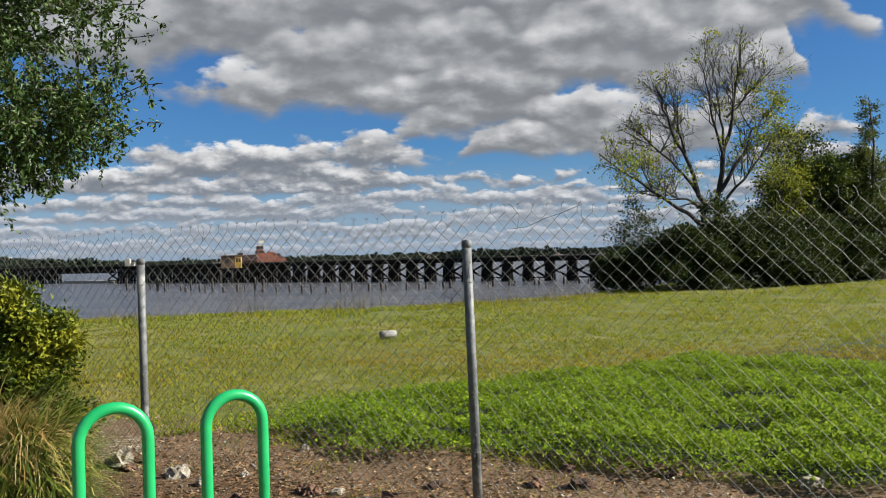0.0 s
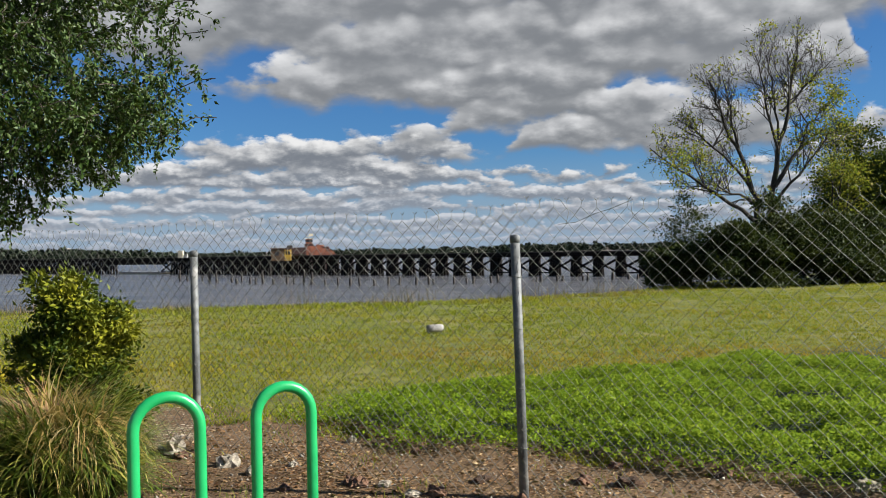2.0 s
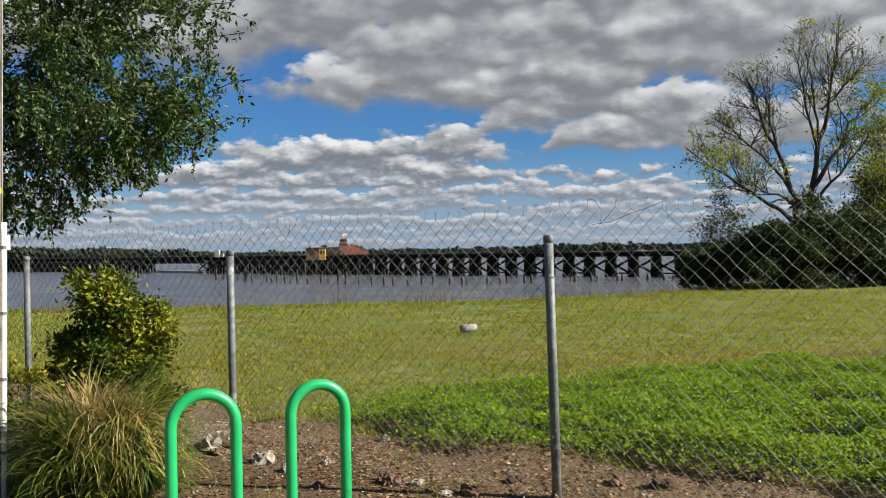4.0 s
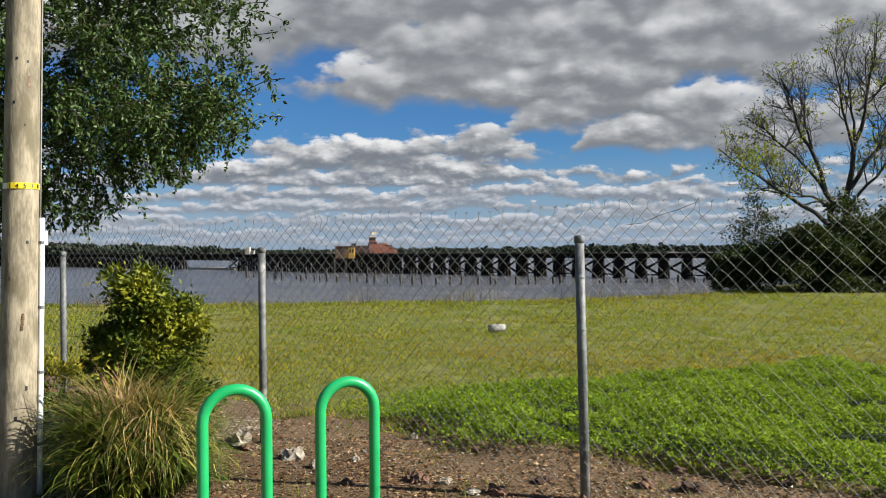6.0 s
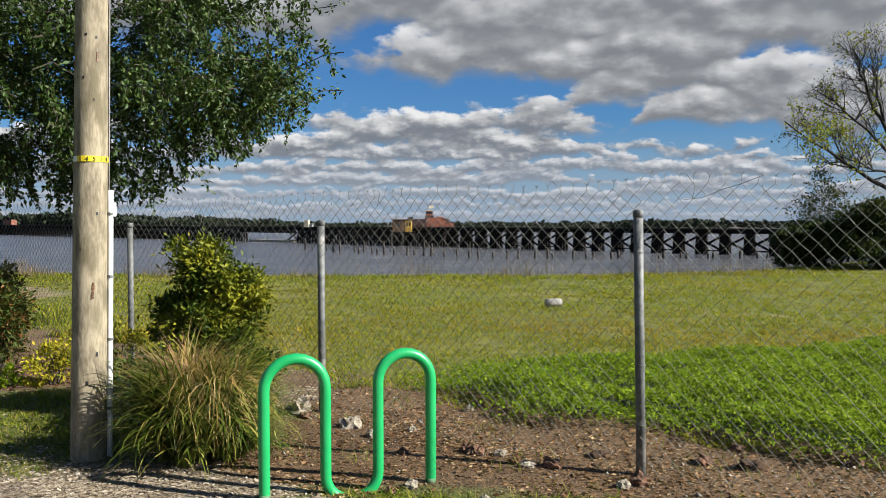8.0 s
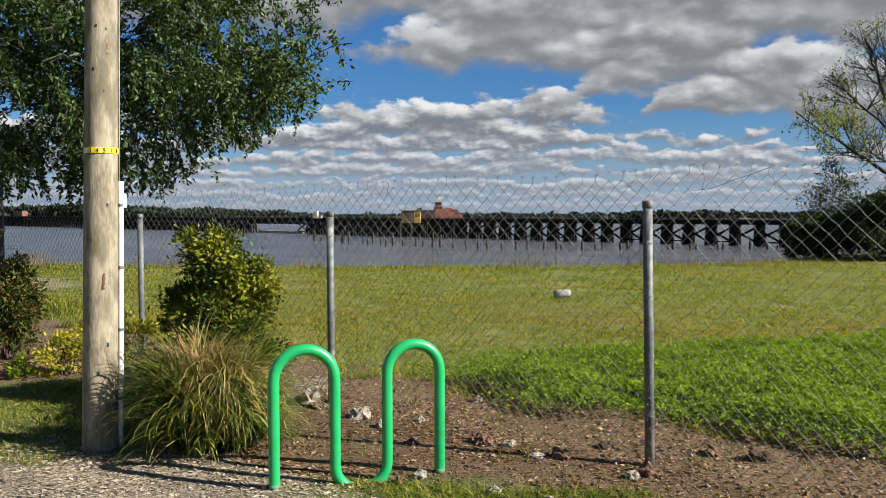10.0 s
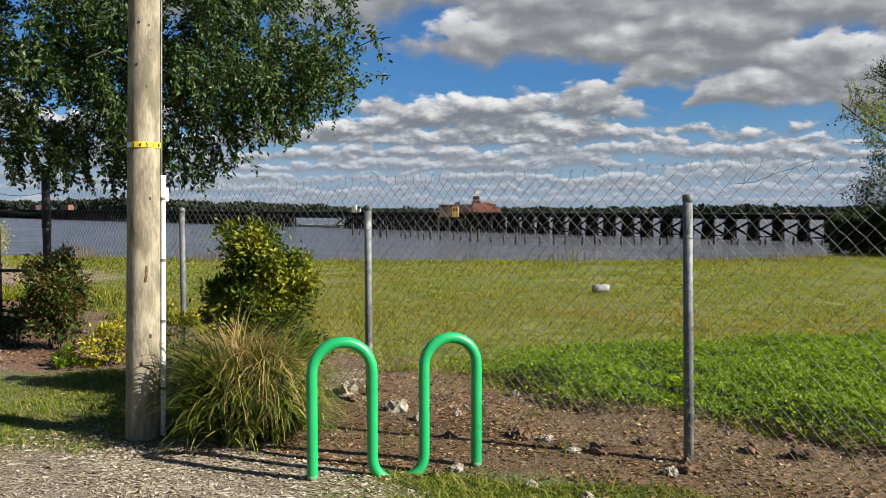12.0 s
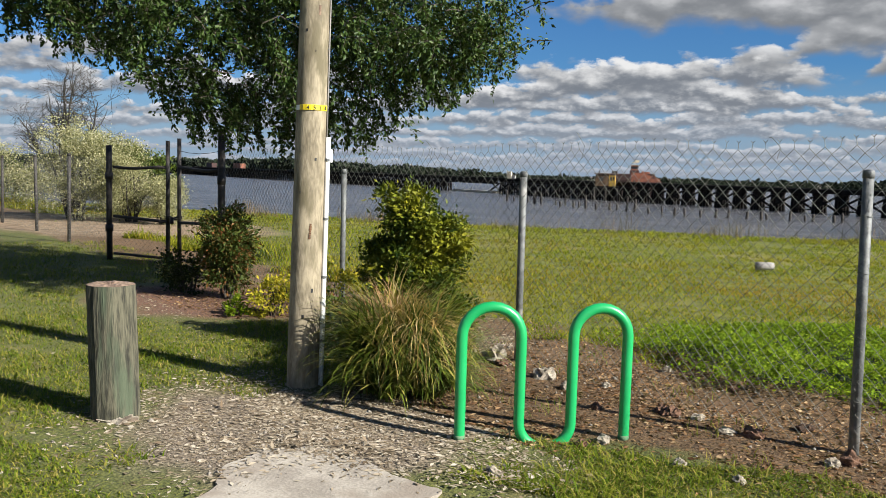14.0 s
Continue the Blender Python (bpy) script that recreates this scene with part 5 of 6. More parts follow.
def oak_tree():
    """Evergreen oak out of view; its outer limbs reach over and hang their twigs into it."""
    rng = np.random.default_rng(77)
    root = np.array((-11.6, 4.3, 0.0))
    tree = thing("evergreen_oak", tuple(root), "spreading evergreen oak with drooping leafy twigs", "tree")
    out = []
    trunk = wander((0, 0, -0.2), (0.5, 0.5, 4.6), 9, 0.03, rng)
    out.append(tube(trunk, np.linspace(0.42, 0.30, 9), 14))
    fork = trunk[-1]
    feet = []
    span = OAK_B - OAK_A
    back = np.array((span[1], -span[0])) / np.linalg.norm(span)
    for s, w, z in ((0.04, 0.0, 6.2), (0.22, 0.7, 6.6), (0.35, -0.6, 5.9), (0.5, 0.4, 6.9), (0.66, -0.5, 6.1), (0.82, 0.7, 6.5), (0.95, -0.3, 5.8), (1.15, 0.5, 6.8)):
        p = OAK_A + span * s + back * w
        end = np.array((p[0], p[1], z)) - root
        line = wander(fork, end, 12, 0.04, rng, sag=0.7)
        radii = np.linspace(0.15, 0.02, 12)
        out.append(tube(line, radii, 8))
        feet.append(line)
    pos, way = [], []
    for i in range(5200):
        s = rng.uniform(0.045, 1.28)
        w = rng.uniform(-1.5, 1.5)
        low = np.interp(s, OAK_S, OAK_LOW) + 0.25 * abs(w) + rng.exponential(0.06)
        edge = np.clip((s - 0.045) / 0.10, 0, 1)
        if rng.random() > 0.35 + 0.65 * edge:
            continue
        if s > 0.7 and rng.random() < 0.35:
            continue
        # gaps in the crown
        zend = low + (7.0 - low) * rng.random() ** 1.35
        gap = noise.noise(Vector((s * 9.0, w * 0.7, zend * 1.5))) + 0.5 * noise.noise(Vector((s * 22.0, w * 1.2, zend * 3.4)))
        if gap < -0.15 and rng.random() < 0.9:
            continue
        p = OAK_A + span * s + back * w
        ln = rng.uniform(0.35, 0.95)
        top = np.array((p[0] - root[0] + rng.normal(0, 0.36), p[1] - root[1] + rng.normal(0, 0.36), zend + ln * rng.uniform(0.2, 0.75)))
        end = np.array((p[0], p[1], zend)) - root * np.array((1, 1, 0)) + np.array((rng.normal(0, 0.2) + 0.12, rng.normal(0, 0.2), 0))
        line = wander(top, end, 7, 0.10, rng, sag=0.12)
        out.append(tube(line, np.linspace(0.007, 0.002, 7), 3, cap=False))
        k = rng.integers(52, 80)
        # leaves sit in tufts along the twig
        t = np.clip(rng.choice(np.linspace(0.12, 1.0, 8), k) + rng.normal(0, 0.025, k), 0.02, 1.0)
        idx = t * 6
        i0 = np.minimum(idx.astype(int), 5)
        q = line[i0] + (line[i0 + 1] - line[i0]) * (idx - i0)[:, None] + rng.normal(0, 0.032, (k, 3))
        d = line[i0 + 1] - line[i0]
        pos.append(q)
        way.append(unit(d) * 0.65 + rng.normal(0, 0.6, (k, 3)) + np.array((0, 0, -0.15)))
    # single sprays that hang below the rest
    for i in range(210):
        s, w = rng.uniform(0.05, 1.2), rng.uniform(-0.6, 0.6)
        low = np.interp(s, OAK_S, OAK_LOW) + 0.25 * abs(w)
        p = OAK_A + span * s + back * w
        end = np.array((p[0] - root[0], p[1] - root[1], low - rng.uniform(-0.15, 0.12)))
        top = end + np.array((rng.normal(-0.1, 0.12), rng.normal(0, 0.12), rng.uniform(0.35, 0.7)))
        line = wander(top, end, 7, 0.06, rng)
        out.append(tube(line, np.linspace(0.005, 0.002, 7), 3, cap=False))
        k = rng.integers(36, 60)
        idx = rng.uniform(0.5, 6, k)
        i0 = np.minimum(idx.astype(int), 5)
        d = line[i0 + 1] - line[i0]
        pos.append(line[i0] + d * (idx - i0)[:, None] + rng.normal(0, 0.012, (k, 3)))
        way.append(unit(d) * 0.7 + rng.normal(0, 0.6, (k, 3)))
    part("trunk", join_lists(out), M["dark_bark"], tree)
    pos, way = np.concatenate(pos), np.concatenate(way)
    ln = rng.uniform(0.042, 0.082, len(pos))
    part("crown", leaf_mesh("crown", pos, way, ln, ln * 0.46, M["oak"], rng), None, tree, "glossy dark green leaves")


def tussock():
    """Big clump of arching ornamental grass, green below and straw-pale on top."""
    rng = np.random.default_rng(12)
    at = (-2.97, 5.58, 0.0)
    t = thing("grass_tussock", at, "large arching grass clump with dry straw tips", "ornamental grass")
    kinds = (("blade_clump", 3300, 34, "blade", 0.36, 0.78, ""), ("dry_clump", 900, 14, "straw", 0.35, 0.75, "dry straw-coloured blades"), ("dead_clump", 360, 6, "litter_dark", 0.3, 0.6, "dead brown blades"))
    for name, n, tufts, mat, lo, hi, label in kinds:
        dry, dead = name == "dry_clump", name == "dead_clump"
        # each tuft falls its own way
        pick = rng.integers(0, tufts, n)
        a_t, r_t = rng.uniform(0, 2 * np.pi, tufts), np.sqrt(rng.random(tufts)) * (0.17 if dry else 0.27)
        if dead:
            a_t = rng.normal(np.pi * 0.95, 0.5, tufts)
        lift_t = rng.uniform(0.28, 0.54, tufts) if dry or dead else 0.50 * rng.random(tufts) * (1 - r_t / 0.42)
        head_t = a_t + rng.normal(0, 0.7, tufts)
        if dry:
            head_t = rng.uniform(-2.4, 0.9, tufts)
        # most lean to the open side, away from the pole
        away = (np.cos(head_t) < -0.3) & (rng.random(tufts) < 0.35)
        head_t = np.where(away, np.pi - head_t, head_t)
        tilt_t = rng.uniform(0.5, 1.2, tufts) if dry else rng.uniform(0.05, 0.9, tufts) * (0.35 + r_t / 0.27 * 0.65)
        curl_t, size_t = rng.uniform(0.9, 2.3, tufts), rng.uniform(0.75, 1.15, tufts)
        a, r = a_t[pick], r_t[pick]
        pos = np.stack([r * np.cos(a) * 1.2, r * np.sin(a), lift_t[pick]], 1) + rng.normal(0, 0.05, (n, 3)) * np.array((1, 1, 0.5))
        head = head_t[pick] + rng.normal(0, 0.42, n)
        ln = rng.uniform(lo, hi, n) * size_t[pick]
        tilt = np.abs(tilt_t[pick] + rng.normal(0, 0.22, n))
        curl = curl_t[pick] + rng.normal(0, 0.45, n)
        yaw = rng.normal(0, 0.7, n)
        w = (rng.uniform(0.006, 0.015, n) if dry or dead else rng.uniform(0.010, 0.028, n))[:, None]
        segs = 7
        rows = []
        for i in range(segs + 1):
            u = i / segs
            th, hd = tilt + curl * u ** 1.3, head + yaw * u
            side = np.stack([-np.sin(hd), np.cos(hd), np.zeros(n)], 1)
            ww = w * min(1.0, 1.35 * (1 - u) + 0.04)
            p = pos.copy()
            p[:, 2] = np.maximum(p[:, 2], 0.012)
            rows += [p - side * ww / 2, p + side * ww / 2]
            pos = pos + np.stack([np.sin(th) * np.cos(hd), np.sin(th) * np.sin(hd), np.cos(th)], 1) * (ln / segs)[:, None]
        verts = np.stack(rows, 1).reshape(-1, 3)
        o = np.arange(n)[:, None] * (2 * (segs + 1))
        faces = np.concatenate([o + np.array([[2 * i, 2 * i + 1, 2 * i + 3, 2 * i + 2]]) for i in range(segs)], 1).reshape(-1, 4)
        part(name, mesh_arrays(name, verts, faces, M[mat]), None, t, label)


def conifer():
    """Tall thin-crowned conifer: a straight stem with whorls of ragged boughs."""
    rng = np.random.default_rng(53)
    tree = thing("conifer", (19.0, 37.5, 0), "tall dark thin-crowned conifer on the bank", "tree")
    out, pos, way = [], [], []
    stem = wander((0, 0, -0.1), (0.15, 0, 8.1), 12, 0.015, rng)
    out.append(tube(stem, np.linspace(0.14, 0.015, 12), 8))
    for z in np.arange(1.2, 7.9, 0.11):
        a = rng.uniform(0, 2 * math.pi)
        ln = (0.35 + 1.35 * (1 - z / 8.4)) * rng.uniform(0.55, 1.25)
        base = np.array((0.15 * z / 8.1, 0, z))
        end = base + np.array((math.cos(a) * ln, math.sin(a) * ln, ln * rng.uniform(-0.05, 0.45)))
        line = wander(base, end, 6, 0.07, rng, sag=-0.06)
        out.append(tube(line, np.linspace(0.022, 0.005, 6), 4, cap=False))
        if rng.random() < 0.12:
            continue
        k = int(230 * ln)
        t = rng.uniform(0.2, 1.0, k) * 5
        i0 = np.minimum(t.astype(int), 4)
        q = line[i0] + (line[i0 + 1] - line[i0]) * (t - i0)[:, None] + rng.normal(0, 0.12, (k, 3))
        pos.append(q)
        way.append(unit(end - base)[None] * 0.7 + rng.normal(0, 0.6, (k, 3)) + np.array((0, 0, 0.2)))
    part("trunk", join_lists(out), M["dark_bark"], tree)
    pos, way = np.concatenate(pos), np.concatenate(way)
    ln = rng.uniform(0.09, 0.2, len(pos))
    part("crown", leaf_mesh("crown", pos, way, ln, ln * 0.3, M["pine"], rng), None, tree)


def build_plants():
    conifer()
    oak_tree()
    bare_tree()
    tussock()
    bush("leafy_shrub", (-3.46, 6.75, 0), (0.43, 0.42, 1.31), 34000, 0.056, "nandina", "rounded yellow-green shrub behind the grass clump", seed=5, stems=9, ragged=0.4, clump=0.15, aspect=0.42, lobes=44)
    bush("leafy_shrub", (-3.05, 6.6, 0), (0.22, 0.22, 0.66), 10000, 0.05, "nandina", "low yellow-green shrub beside the grass clump", seed=24, stems=6, ragged=0.4, clump=0.17, aspect=0.42, lobes=20)
    bush("slender_shrub", (-7.0, 8.5, 0), (0.31, 0.30, 0.95), 9500, 0.062, "bronze", "small multi-stemmed shrub with bronze-tipped leaves in mulch", seed=6, stems=9, ragged=0.25, shell=0.35, lift=0.16, aspect=0.40, clump=0.13)
    bush("low_shrub", (-7.72, 8.55, 0), (0.36, 0.32, 0.58), 1700, 0.05, "myrtle", "low dark round shrub at the lawn edge", seed=7, stems=5)
    bush("golden_shrub", (-5.72, 7.75, 0), (0.29, 0.26, 0.42), 1700, 0.045, "gold", "low golden-leaved shrub in mulch", seed=8, stems=5, group="golden shrubs")
    bush("golden_shrub", (-4.55, 7.15, 0), (0.30, 0.28, 0.62), 1500, 0.045, "gold", "low golden-leaved shrub behind the pole", seed=9, stems=5, group="golden shrubs")
    bush("dark_shrub", (-3.75, 6.2, 0), (0.34, 0.3, 0.62), 1500, 0.05, "bronze", "dark low shrub beside the grass clump", seed=10, stems=5)
    bush("groundcover_tuft", (-6.2, 7.55, 0), (0.16, 0.14, 0.2), 350, 0.05, "weed", "small bright green tuft in mulch", seed=13, stems=3)
    # past the gate
    bush("seeding_bush", (-20.0, 17.6, 0), (1.75, 1.5, 2.6), 36000, 0.056, "plume", "tall bush covered with cream seed plumes", seed=14, stems=12, clump=0.14, lobes=24, lift=0.12, group="cream bushes", bark="bark")
    bush("seeding_bush", (-18.4, 18.2, 0), (1.1, 1.1, 2.0), 20000, 0.048, "plume", "tall bush covered with cream seed plumes", seed=15, stems=10, clump=0.14, lobes=18, lift=0.05, group="cream bushes", bark="bark")
    bush("seeding_bush", (-17.0, 18.0, 0), (0.75, 0.8, 1.5), 12000, 0.045, "plume", "lower bush with cream seed plumes", seed=16, stems=8, clump=0.14, lobes=14, group="cream bushes", bark="bark")
    bush("green_bush", (-22.4, 21.8, 0), (1.7, 1.4, 2.2), 12000, 0.10, "mid", "broad green bush by the water", seed=17, stems=8, lobes=14)
    bush("green_bush", (-29.5, 21.5, 0), (2.4, 1.6, 2.2), 9000, 0.11, "mid", "broad green bush by the water", seed=18, stems=8, lobes=14)
    # wooded bank
    dark = "dense dark evergreen shrub on the river bank"
    for i, (x, y, s, n) in enumerate((((7.4, 33.6), None, (1.4, 1.2, 1.5), 5200), ((9.6, 32.6), None, (1.7, 1.4, 2.3), 7600), ((11.6, 33.8), None, (1.7, 1.5, 2.7), 8400), ((13.7, 34.0), None, (2.0, 1.5, 2.3), 7800), ((16.2, 35.2), None, (2.2, 1.6, 2.7), 8400), ((18.8, 36.6), None, (2.4, 1.8, 3.0), 8400), ((22.0, 38.5), None, (2.6, 2.0, 3.8), 8000))):
        px, py = x
        bush("bank_shrub", (px, py, 0), s, int(n * 3.2), 0.13, "myrtle", dark, seed=30 + i, stems=8, ragged=0.34, clump=0.17, group="bank shrubs", lobes=30)
    bush("bank_tree", (16.6, 38.6, 0), (1.9, 1.8, 5.9), 34000, 0.14, "mid", "leafy green tree among the bank shrubs", "tree", 50, 6, ragged=0.3, bark="bark", clump=0.14, lift=0.2, lobes=30)
    bush("bank_tree", (18.9, 39.4, 0), (2.0, 1.9, 5.3), 34000, 0.14, "mid", "leafy green tree among the bank shrubs", "tree", 51, 6, ragged=0.28, bark="bark", clump=0.14, lobes=30)
    bush("yellowing_tree", (15.0, 36.8, 0), (1.0, 1.0, 5.9), 4200, 0.11, "sparse", "slim yellowing tree beside the bare one", "tree", 52, 5, ragged=0.3, bark="bark", lift=0.7)
    bush("small_bank_tree", (7.9, 34.6, 0), (0.75, 0.7, 3.0), 4200, 0.10, "myrtle", "small round-headed evergreen at the trestle end", "tree", 54, 4, ragged=0.3, lift=0.5)


def thorn_tree():
    """Grey leafless tree behind the cream bushes."""
    rng = np.random.default_rng(41)
    tree = thing("leafless_tree", (-24.0, 21.0, 0), "grey leafless twiggy tree behind the bushes", "tree")
    out, tips = [], []
    for b in ((0.3, 0, 4.6), (-1.4, 0.3, 4.0), (1.5, -0.2, 3.7), (-0.5, 0.4, 4.9), (-2.6, 0, 3.2)):
        line = wander((0, 0, -0.1), b, 10, 0.06, rng)
        radii = np.linspace(0.09, 0.012, 10)
        out.append(tube(line, radii, 6))
        sprout(line, radii, rng, 11, 1.3, 3, 0.9, 0.2, out, tips)
    part("trunk", join_lists(out), M["bark"], tree)


build_plants()
thorn_tree()


# ---- grass, weeds, litter ----
def scatter(rng, n, x0, x1, y0, y1):
    return rng.uniform(x0, x1, n), rng.uniform(y0, y1, n)


def fence_q(x, y):
    return (x - FENCE_A[0]) * FENCE_N[0] + (y - FENCE_A[1]) * FENCE_N[1]


def blotch(x, y, k=1.0, seed=0.0):
    return 0.5 + 0.28 * np.sin(x * 1.3 * k + seed + 1.5 * np.sin(y * 0.9 * k)) + 0.22 * np.cos(y * 1.9 * k + seed + 1.2 * np.sin(x * 1.6 * k))


def lay(name, x, y, hgt, wid, lean, mat, label, rng, category="grass"):
    at = np.stack([x, y, height_at(x, y) - 0.005], 1)
    tagged(new(name, blade_mesh(name, at, lean, hgt, wid, M[mat], rng)), label, category, kind="stuff")


def weed_zone(x, y):
    q = fence_q(x, y) + 0.5 * (blotch(x, y, 1.4, 2.0) - 0.5)
    back = np.minimum(4.2 + 0.95 * x, 7.4)
    side = smooth01((x + 2.1 + 0.5 * (blotch(x, y, 2.0) - 0.5)) / 1.2)
    return smooth01((q - 0.75) / 0.5) * smooth01((back - q) / 1.2) * side


def build_grass():
    rng = np.random.default_rng(3)
    # field beyond the fence
    tufts, per = 34000, 12
    n = tufts * per
    d = np.repeat(6.0 + 34.0 * rng.random(tufts) ** 1.25, per)
    a = np.repeat(rng.uniform(-0.56, 0.98, tufts), per)
    vigour = np.repeat(rng.gamma(3.0, 0.33, tufts), per)
    wide = 0.05 + 0.004 * d
    x, y = -d * np.sin(a) + rng.normal(0, 1, n) * wide, d * np.cos(a) + rng.normal(0, 1, n) * wide
    q = fence_q(x, y)
    shore = np.interp(x, SHORE_X, SHORE_Y)
    weeds = weed_zone(x, y)
    sand = np.hypot((x + 18.0) * 0.59, y - 16.8)
    keep = (q > 0.9 + 0.8 * (blotch(x, y, 2.2, 1.0) - 0.3)) & (y < shore + 0.8) & (rng.random(n) > weeds * 1.05) & (sand > 2.8 + blotch(x, y))
    x, y, d, shore, vigour = x[keep], y[keep], d[keep], shore[keep], vigour[keep]
    tall = np.clip((y - shore + 3.5) / 3.0, 0, 1)
    h = rng.uniform(0.022, 0.06, len(x)) * (0.45 + 0.45 * vigour) * (0.7 + 0.6 * blotch(x, y, 0.8)) * (1 + 1.0 * tall)
    w = rng.uniform(0.007, 0.014, len(x)) * (0.7 + d / 18)
    q = fence_q(x, y)
    # rank growth along the old fence
    h = h * (1 + 4.5 * smooth01((-4.4 - x) / 1.8) * smooth01((3.6 - q) / 2.2) * smooth01(blotch(x, y, 1.6, 4.0) * 1.6 - 0.2))
    brown = 0.75 * np.exp(-((q - 6.9 - 0.25 * x) / 1.7) ** 2) * smooth01((x + 3.0) / 3.0) * (0.4 + blotch(x, y, 0.7, 2.0)) + 0.35 * smooth01(blotch(x, y, 0.35, 5.0) * 2 - 1.1)
    dry = rng.random(len(x)) < brown
    for mask, name, mat, words in ((~dry, "field_grass", "turf", "mown yellow-green riverside grass"), (dry, "dry_grass", "dry_turf", "brown dry patches in the riverside grass")):
        lay(name, x[mask], y[mask], h[mask], w[mask], rng.uniform(0.4, 1.9, int(mask.sum())), mat, words, rng)
    # reeds on the edge of the bank
    n = 5600
    x = rng.uniform(-28, 8, n)
    y = np.interp(x, SHORE_X, SHORE_Y) + rng.uniform(-1.4, 0.3, n)
    keep = blotch(x, y, 0.9, 4.0) + 0.4 * np.exp(-((x + 5.8) / 0.9) ** 2) + 0.28 * np.exp(-((x - 0.4) / 1.6) ** 2) + rng.normal(0, 0.12, n) > 0.72
    x, y = x[keep], y[keep]
    h = rng.uniform(0.2, 0.85, len(x)) * (0.3 + 0.7 * blotch(x, y, 1.7)) * (1 + 1.2 * np.exp(-((x + 5.8) / 0.6) ** 2))
    lay("bank_reeds", x, y, h, rng.uniform(0.006, 0.014, len(x)), rng.uniform(0.05, 0.9, len(x)), "reed", "thin tan weeds on the edge of the bank", rng, "weeds")
    # lawn on the near side
    n = 440000
    per = 4
    d = np.repeat(2.2 + 17.0 * rng.random(n // per) ** 1.5, per)
    a = np.repeat(rng.uniform(-0.45, 1.05, n // per), per)
    vigour = np.repeat(rng.gamma(4.0, 0.25, n // per), per)
    x, y = -d * np.sin(a) + rng.normal(0, 0.05, n), d * np.cos(a) + rng.normal(0, 0.05, n)
    q = fence_q(x, y)
    grit = np.hypot(x + 3.0, (y - 4.3) * 1.26)
    onpath = (x > -3.0) & (x < -1.2) & (y < 4.1)
    bed = np.hypot((x + 6.9) * 0.7, y - 8.3)
    s = (x - FENCE_A[0]) * FENCE_DIR[0] + (y - FENCE_A[1]) * FENCE_DIR[1]
    hem = 1.5 * np.clip(s / 2.4, 0, 1) * smooth01((3.8 - s) / 1.0)
    keep = ((q + hem < -0.62 + 0.35 * (blotch(x, y, 3.0) - 0.5)) | ((q < 0.2) & (x < -5.2))) & (grit > 0.95 + 0.75 * blotch(x, y, 3.0) + 0.3 * rng.random(len(x))) & ~onpath & (bed > 1.3 + 0.3 * blotch(x, y, 3)) & (blotch(x, y, 2.6, 7.0) + rng.random(len(x)) * 0.9 > 0.42)
    x, y = x[keep], y[keep]
    h = rng.uniform(0.014, 0.042, len(x)) * (0.4 + 0.7 * vigour[keep]) * (0.6 + 0.9 * blotch(x, y, 2.0, 3.0))
    lay("lawn_grass", x, y, h, rng.uniform(0.005, 0.011, len(x)), rng.uniform(0.5, 2.2, len(x)), "lawn", "short patchy lawn with dry tips", rng)
    # lawn round the viewer and behind
    n = 45000
    x, y = scatter(rng, n, -9.0, 6.5, -6.0, 5.0)
    a, d = np.arctan2(-x, y), np.hypot(x, y)
    keep = ~((x > -3.1) & (x < -0.9)) & ((d < 2.2) | (a < -0.45) | (a > 1.05)) & (fence_q(x, y) < -0.6)
    x, y = x[keep], y[keep]
    lay("lawn_grass", x, y, rng.uniform(0.015, 0.05, len(x)), 0.011, rng.uniform(0.3, 1.6, len(x)), "lawn", "short patchy lawn with dry tips", rng)
    # sparse tufts in the bare strip
    n = 5000
    s, q = rng.uniform(-4.5, 5.5, n), rng.uniform(-1.2, 1.5, n)
    x, y = FENCE_A[0] + FENCE_DIR[0] * s + FENCE_N[0] * q, FENCE_A[1] + FENCE_DIR[1] * s + FENCE_N[1] * q
    keep = blotch(x, y, 3.5, 5.0) > 0.66
    lay("strip_tufts", x[keep], y[keep], rng.uniform(0.03, 0.10, keep.sum()), 0.005, rng.uniform(0.3, 1.4, keep.sum()), "lawn", "sparse thin grass tufts on bare soil", rng)


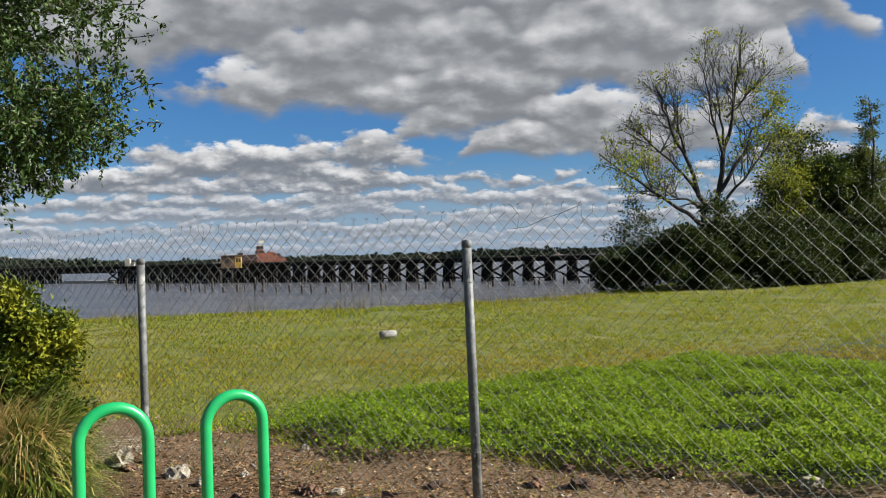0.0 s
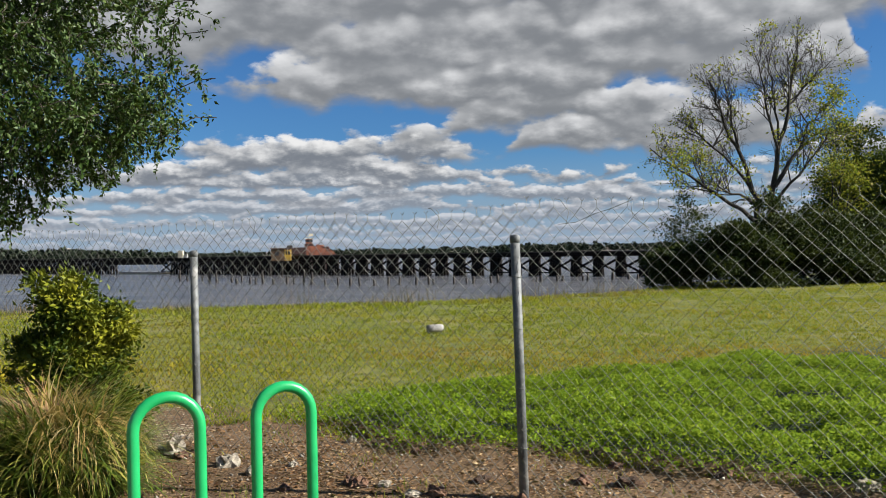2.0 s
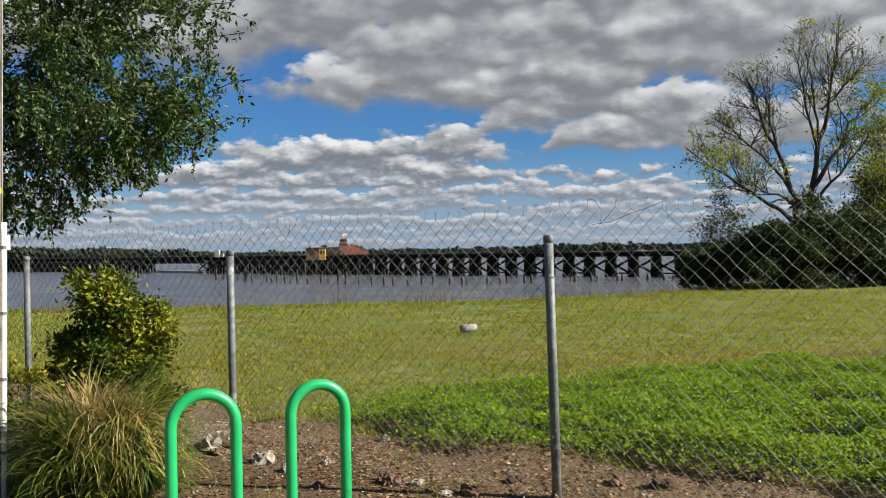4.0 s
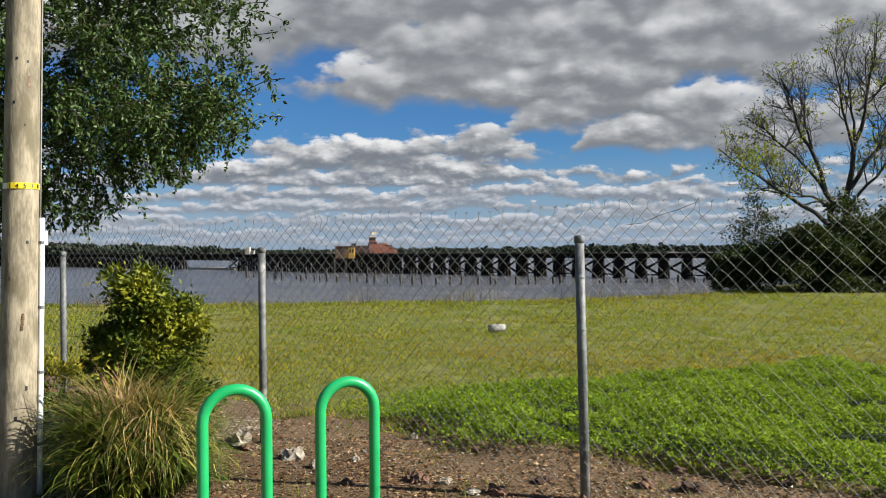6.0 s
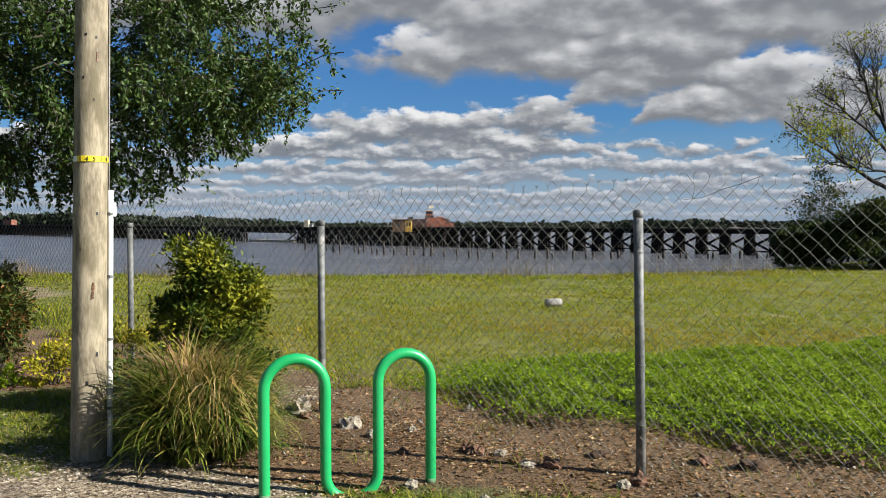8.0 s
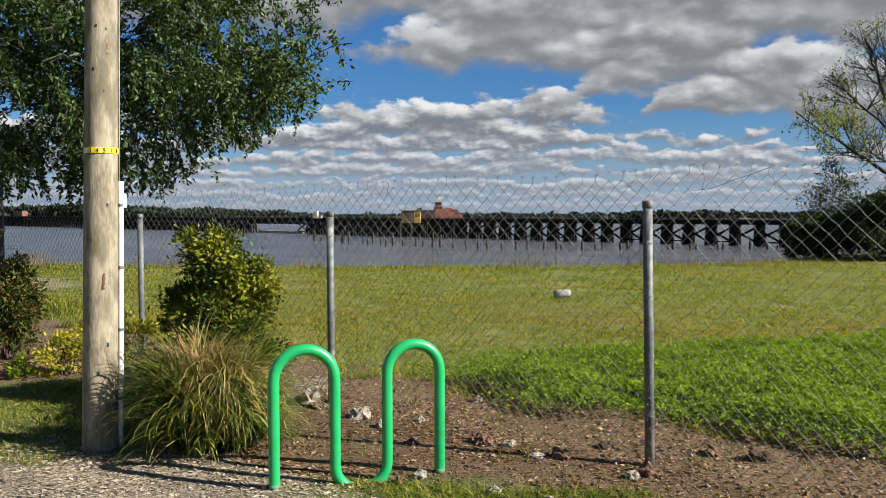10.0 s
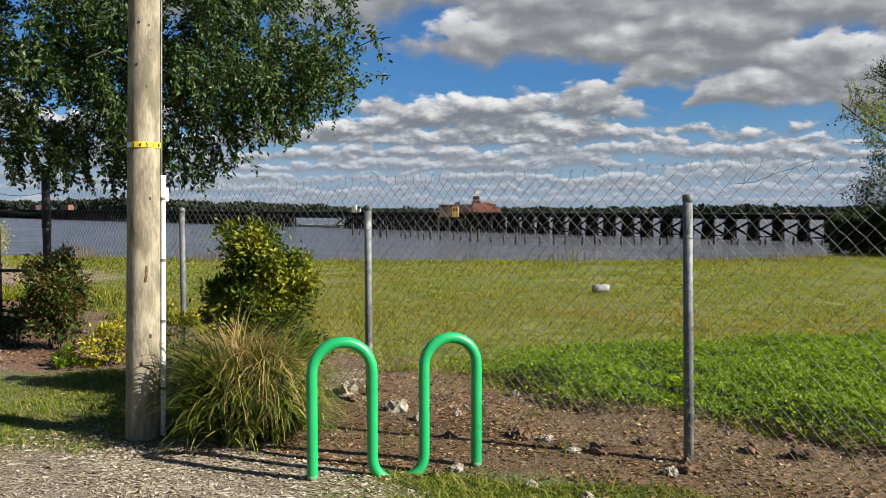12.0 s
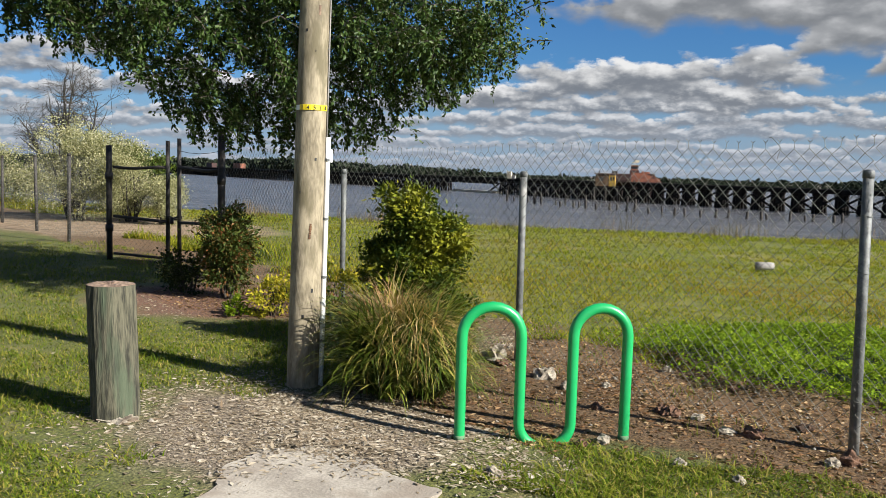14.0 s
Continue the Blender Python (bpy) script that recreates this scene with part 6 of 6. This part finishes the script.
def build_weeds():
    """Broad-leaved bright weeds in uneven, rowed hummocks."""
    rng = np.random.default_rng(9)
    n = 680000
    x, y = rng.uniform(-3.6, 9.0, n), rng.uniform(5.2, 14.5, n)
    w = weed_zone(x, y)
    q = fence_q(x, y)
    yy = y + 0.14 * np.sin(x * 1.3) + 0.09 * np.sin(x * 3.1 + 1) + 0.06 * np.sin(x * 9.7 + y) + rng.normal(0, 0.04, n) - 8.4
    phase = (yy % 1.05) / 1.05
    depth = 0.62 * smooth01(blotch(x, y * 0.6, 2.1, 0.5) * 2.2 - 0.75)
    row = 1 - depth * (0.9 * phase ** 1.3)
    clumps = np.sin(x * 13 + 2.0 * np.sin(y * 7)) * np.cos(y * 11 + 1.7 * np.sin(x * 9))
    hump = np.clip(row * 0.85 + 0.5 * (blotch(x, y, 2.8, 3.0) - 0.45) + 0.13 * clumps, 0.04, 1.1)
    keep = rng.random(n) < w * (0.30 + 0.70 * hump)
    x, y, hump, w = x[keep], y[keep], hump[keep], w[keep]
    z = height_at(x, y) + (0.005 + 0.27 * hump * (0.4 + 0.6 * w) * (0.62 + 0.38 * rng.random(len(x))))
    at = np.stack([x, y, z], 1)
    way = rng.normal(0, 1, at.shape) * np.array((1, 1, 0.45)) + np.array((0, 0, 0.35))
    ln = rng.uniform(0.018, 0.043, len(x))
    tagged(new("weed_carpet", leaf_mesh("weed_carpet", at, way, ln, ln * 0.62, M["weed"], rng)), "bright green broad-leaved weeds in low hummocks", "weeds", kind="stuff")


def build_litter():
    rng = np.random.default_rng(17)
    n = 42000
    s, q = rng.normal(1.2, 3.0, n), rng.normal(0.1, 0.75, n)
    x, y = FENCE_A[0] + FENCE_DIR[0] * s + FENCE_N[0] * q, FENCE_A[1] + FENCE_DIR[1] * s + FENCE_N[1] * q
    m = 26000
    x = np.concatenate([x, rng.normal(-2.95, 0.85, m)])
    y = np.concatenate([y, rng.normal(4.65, 0.6, m)])
    m = 3000
    x = np.concatenate([x, rng.uniform(-12, -3, m)])
    y = np.concatenate([y, rng.uniform(3, 10, m)])
    m = 5000
    x = np.concatenate([x, rng.normal(-6.7, 0.9, m)])
    y = np.concatenate([y, rng.normal(8.2, 0.55, m)])
    worn = np.minimum(np.minimum(x + 2.9, -1.6 - x), 4.0 - y)
    onpath = (worn > 0) & (rng.random(len(x)) < 0.45 + worn * 2.0) & (rng.random(len(x)) > 0.04)
    keep = ~onpath & (y > 2.5) & (blotch(x, y, 3.2, 1.0) + rng.random(len(x)) > 0.62)
    x, y = x[keep], y[keep]
    path = (x > -3.0) & (x < -1.2) & (y < 4.35)
    at = np.stack([x, y, np.maximum(height_at(x, y), np.where(path, 0.022, -1)) + rng.uniform(0.002, 0.007, len(x))], 1)
    way = rng.normal(0, 1, at.shape) * np.array((1, 1, 0.06))
    ln = 0.010 + 0.042 * rng.random(len(x)) ** 1.8
    strip = (fence_q(x, y) > -1.6) & ((x > -2.7) | (x < -4.8))
    ln = np.where(strip, ln * 1.1, ln * 1.25)
    for mask, mat, words in ((~strip, "litter", "dry tan and pale fallen leaves round the path"), (strip, "litter_dark", "dark brown leaf litter along the fence")):
        k = int(mask.sum())
        tagged(new("leaf_litter", leaf_mesh("leaf_litter", at[mask], way[mask], ln[mask], ln[mask] * rng.uniform(0.14, 0.5, k), M[mat], rng, 0.07 if mat == "litter" else 0.2, 0.35 if mat == "litter" else 0.9)), words, "leaf litter", kind="stuff")
    # gravel chips round the end of the path
    n = 420
    x, y = rng.normal(-3.0, 0.75, n), rng.normal(4.35, 0.55, n)
    s, q = rng.uniform(-4.5, 4.0, 1300), rng.normal(0.35, 0.6, 1300)
    x = np.concatenate([x, FENCE_A[0] + FENCE_DIR[0] * s + FENCE_N[0] * q])
    y = np.concatenate([y, FENCE_A[1] + FENCE_DIR[1] * s + FENCE_N[1] * q])
    keep = ~((x > -2.8) & (x < -1.4) & (y < 4.0) & (rng.random(len(x)) > 0.15)) & (y > 2.6)
    x, y = x[keep], y[keep]
    n = len(x)
    path = (x > -3.0) & (x < -1.2) & (y < 4.35)
    c = np.stack([x, y, np.maximum(height_at(x, y), np.where(path, 0.022, -1)) + 0.004], 1)
    r = rng.gamma(2.0, 0.0028, n)[:, None] + 0.003
    corners = np.array(((1, 0, 0), (0, 1, 0), (-1, 0, 0), (0, -1, 0), (0, 0, 0.8), (0, 0, -0.6)), dtype=float)
    verts = (c[:, None] + corners[None] * r[:, None] * rng.uniform(0.6, 1.4, (n, 6, 1)) + rng.normal(0, 0.15, (n, 6, 3)) * r[:, None]).reshape(-1, 3)
    tri = np.array(((0, 1, 4), (1, 2, 4), (2, 3, 4), (3, 0, 4), (1, 0, 5), (2, 1, 5), (3, 2, 5), (0, 3, 5)))
    faces = (np.arange(n)[:, None, None] * 6 + tri[None]).reshape(-1, 3)
    tagged(new("gravel", mesh_arrays("gravel", verts, faces, M["chips"])), "pale gravel chips scattered round the path end", "gravel", kind="stuff")


build_grass()
build_weeds()
build_litter()
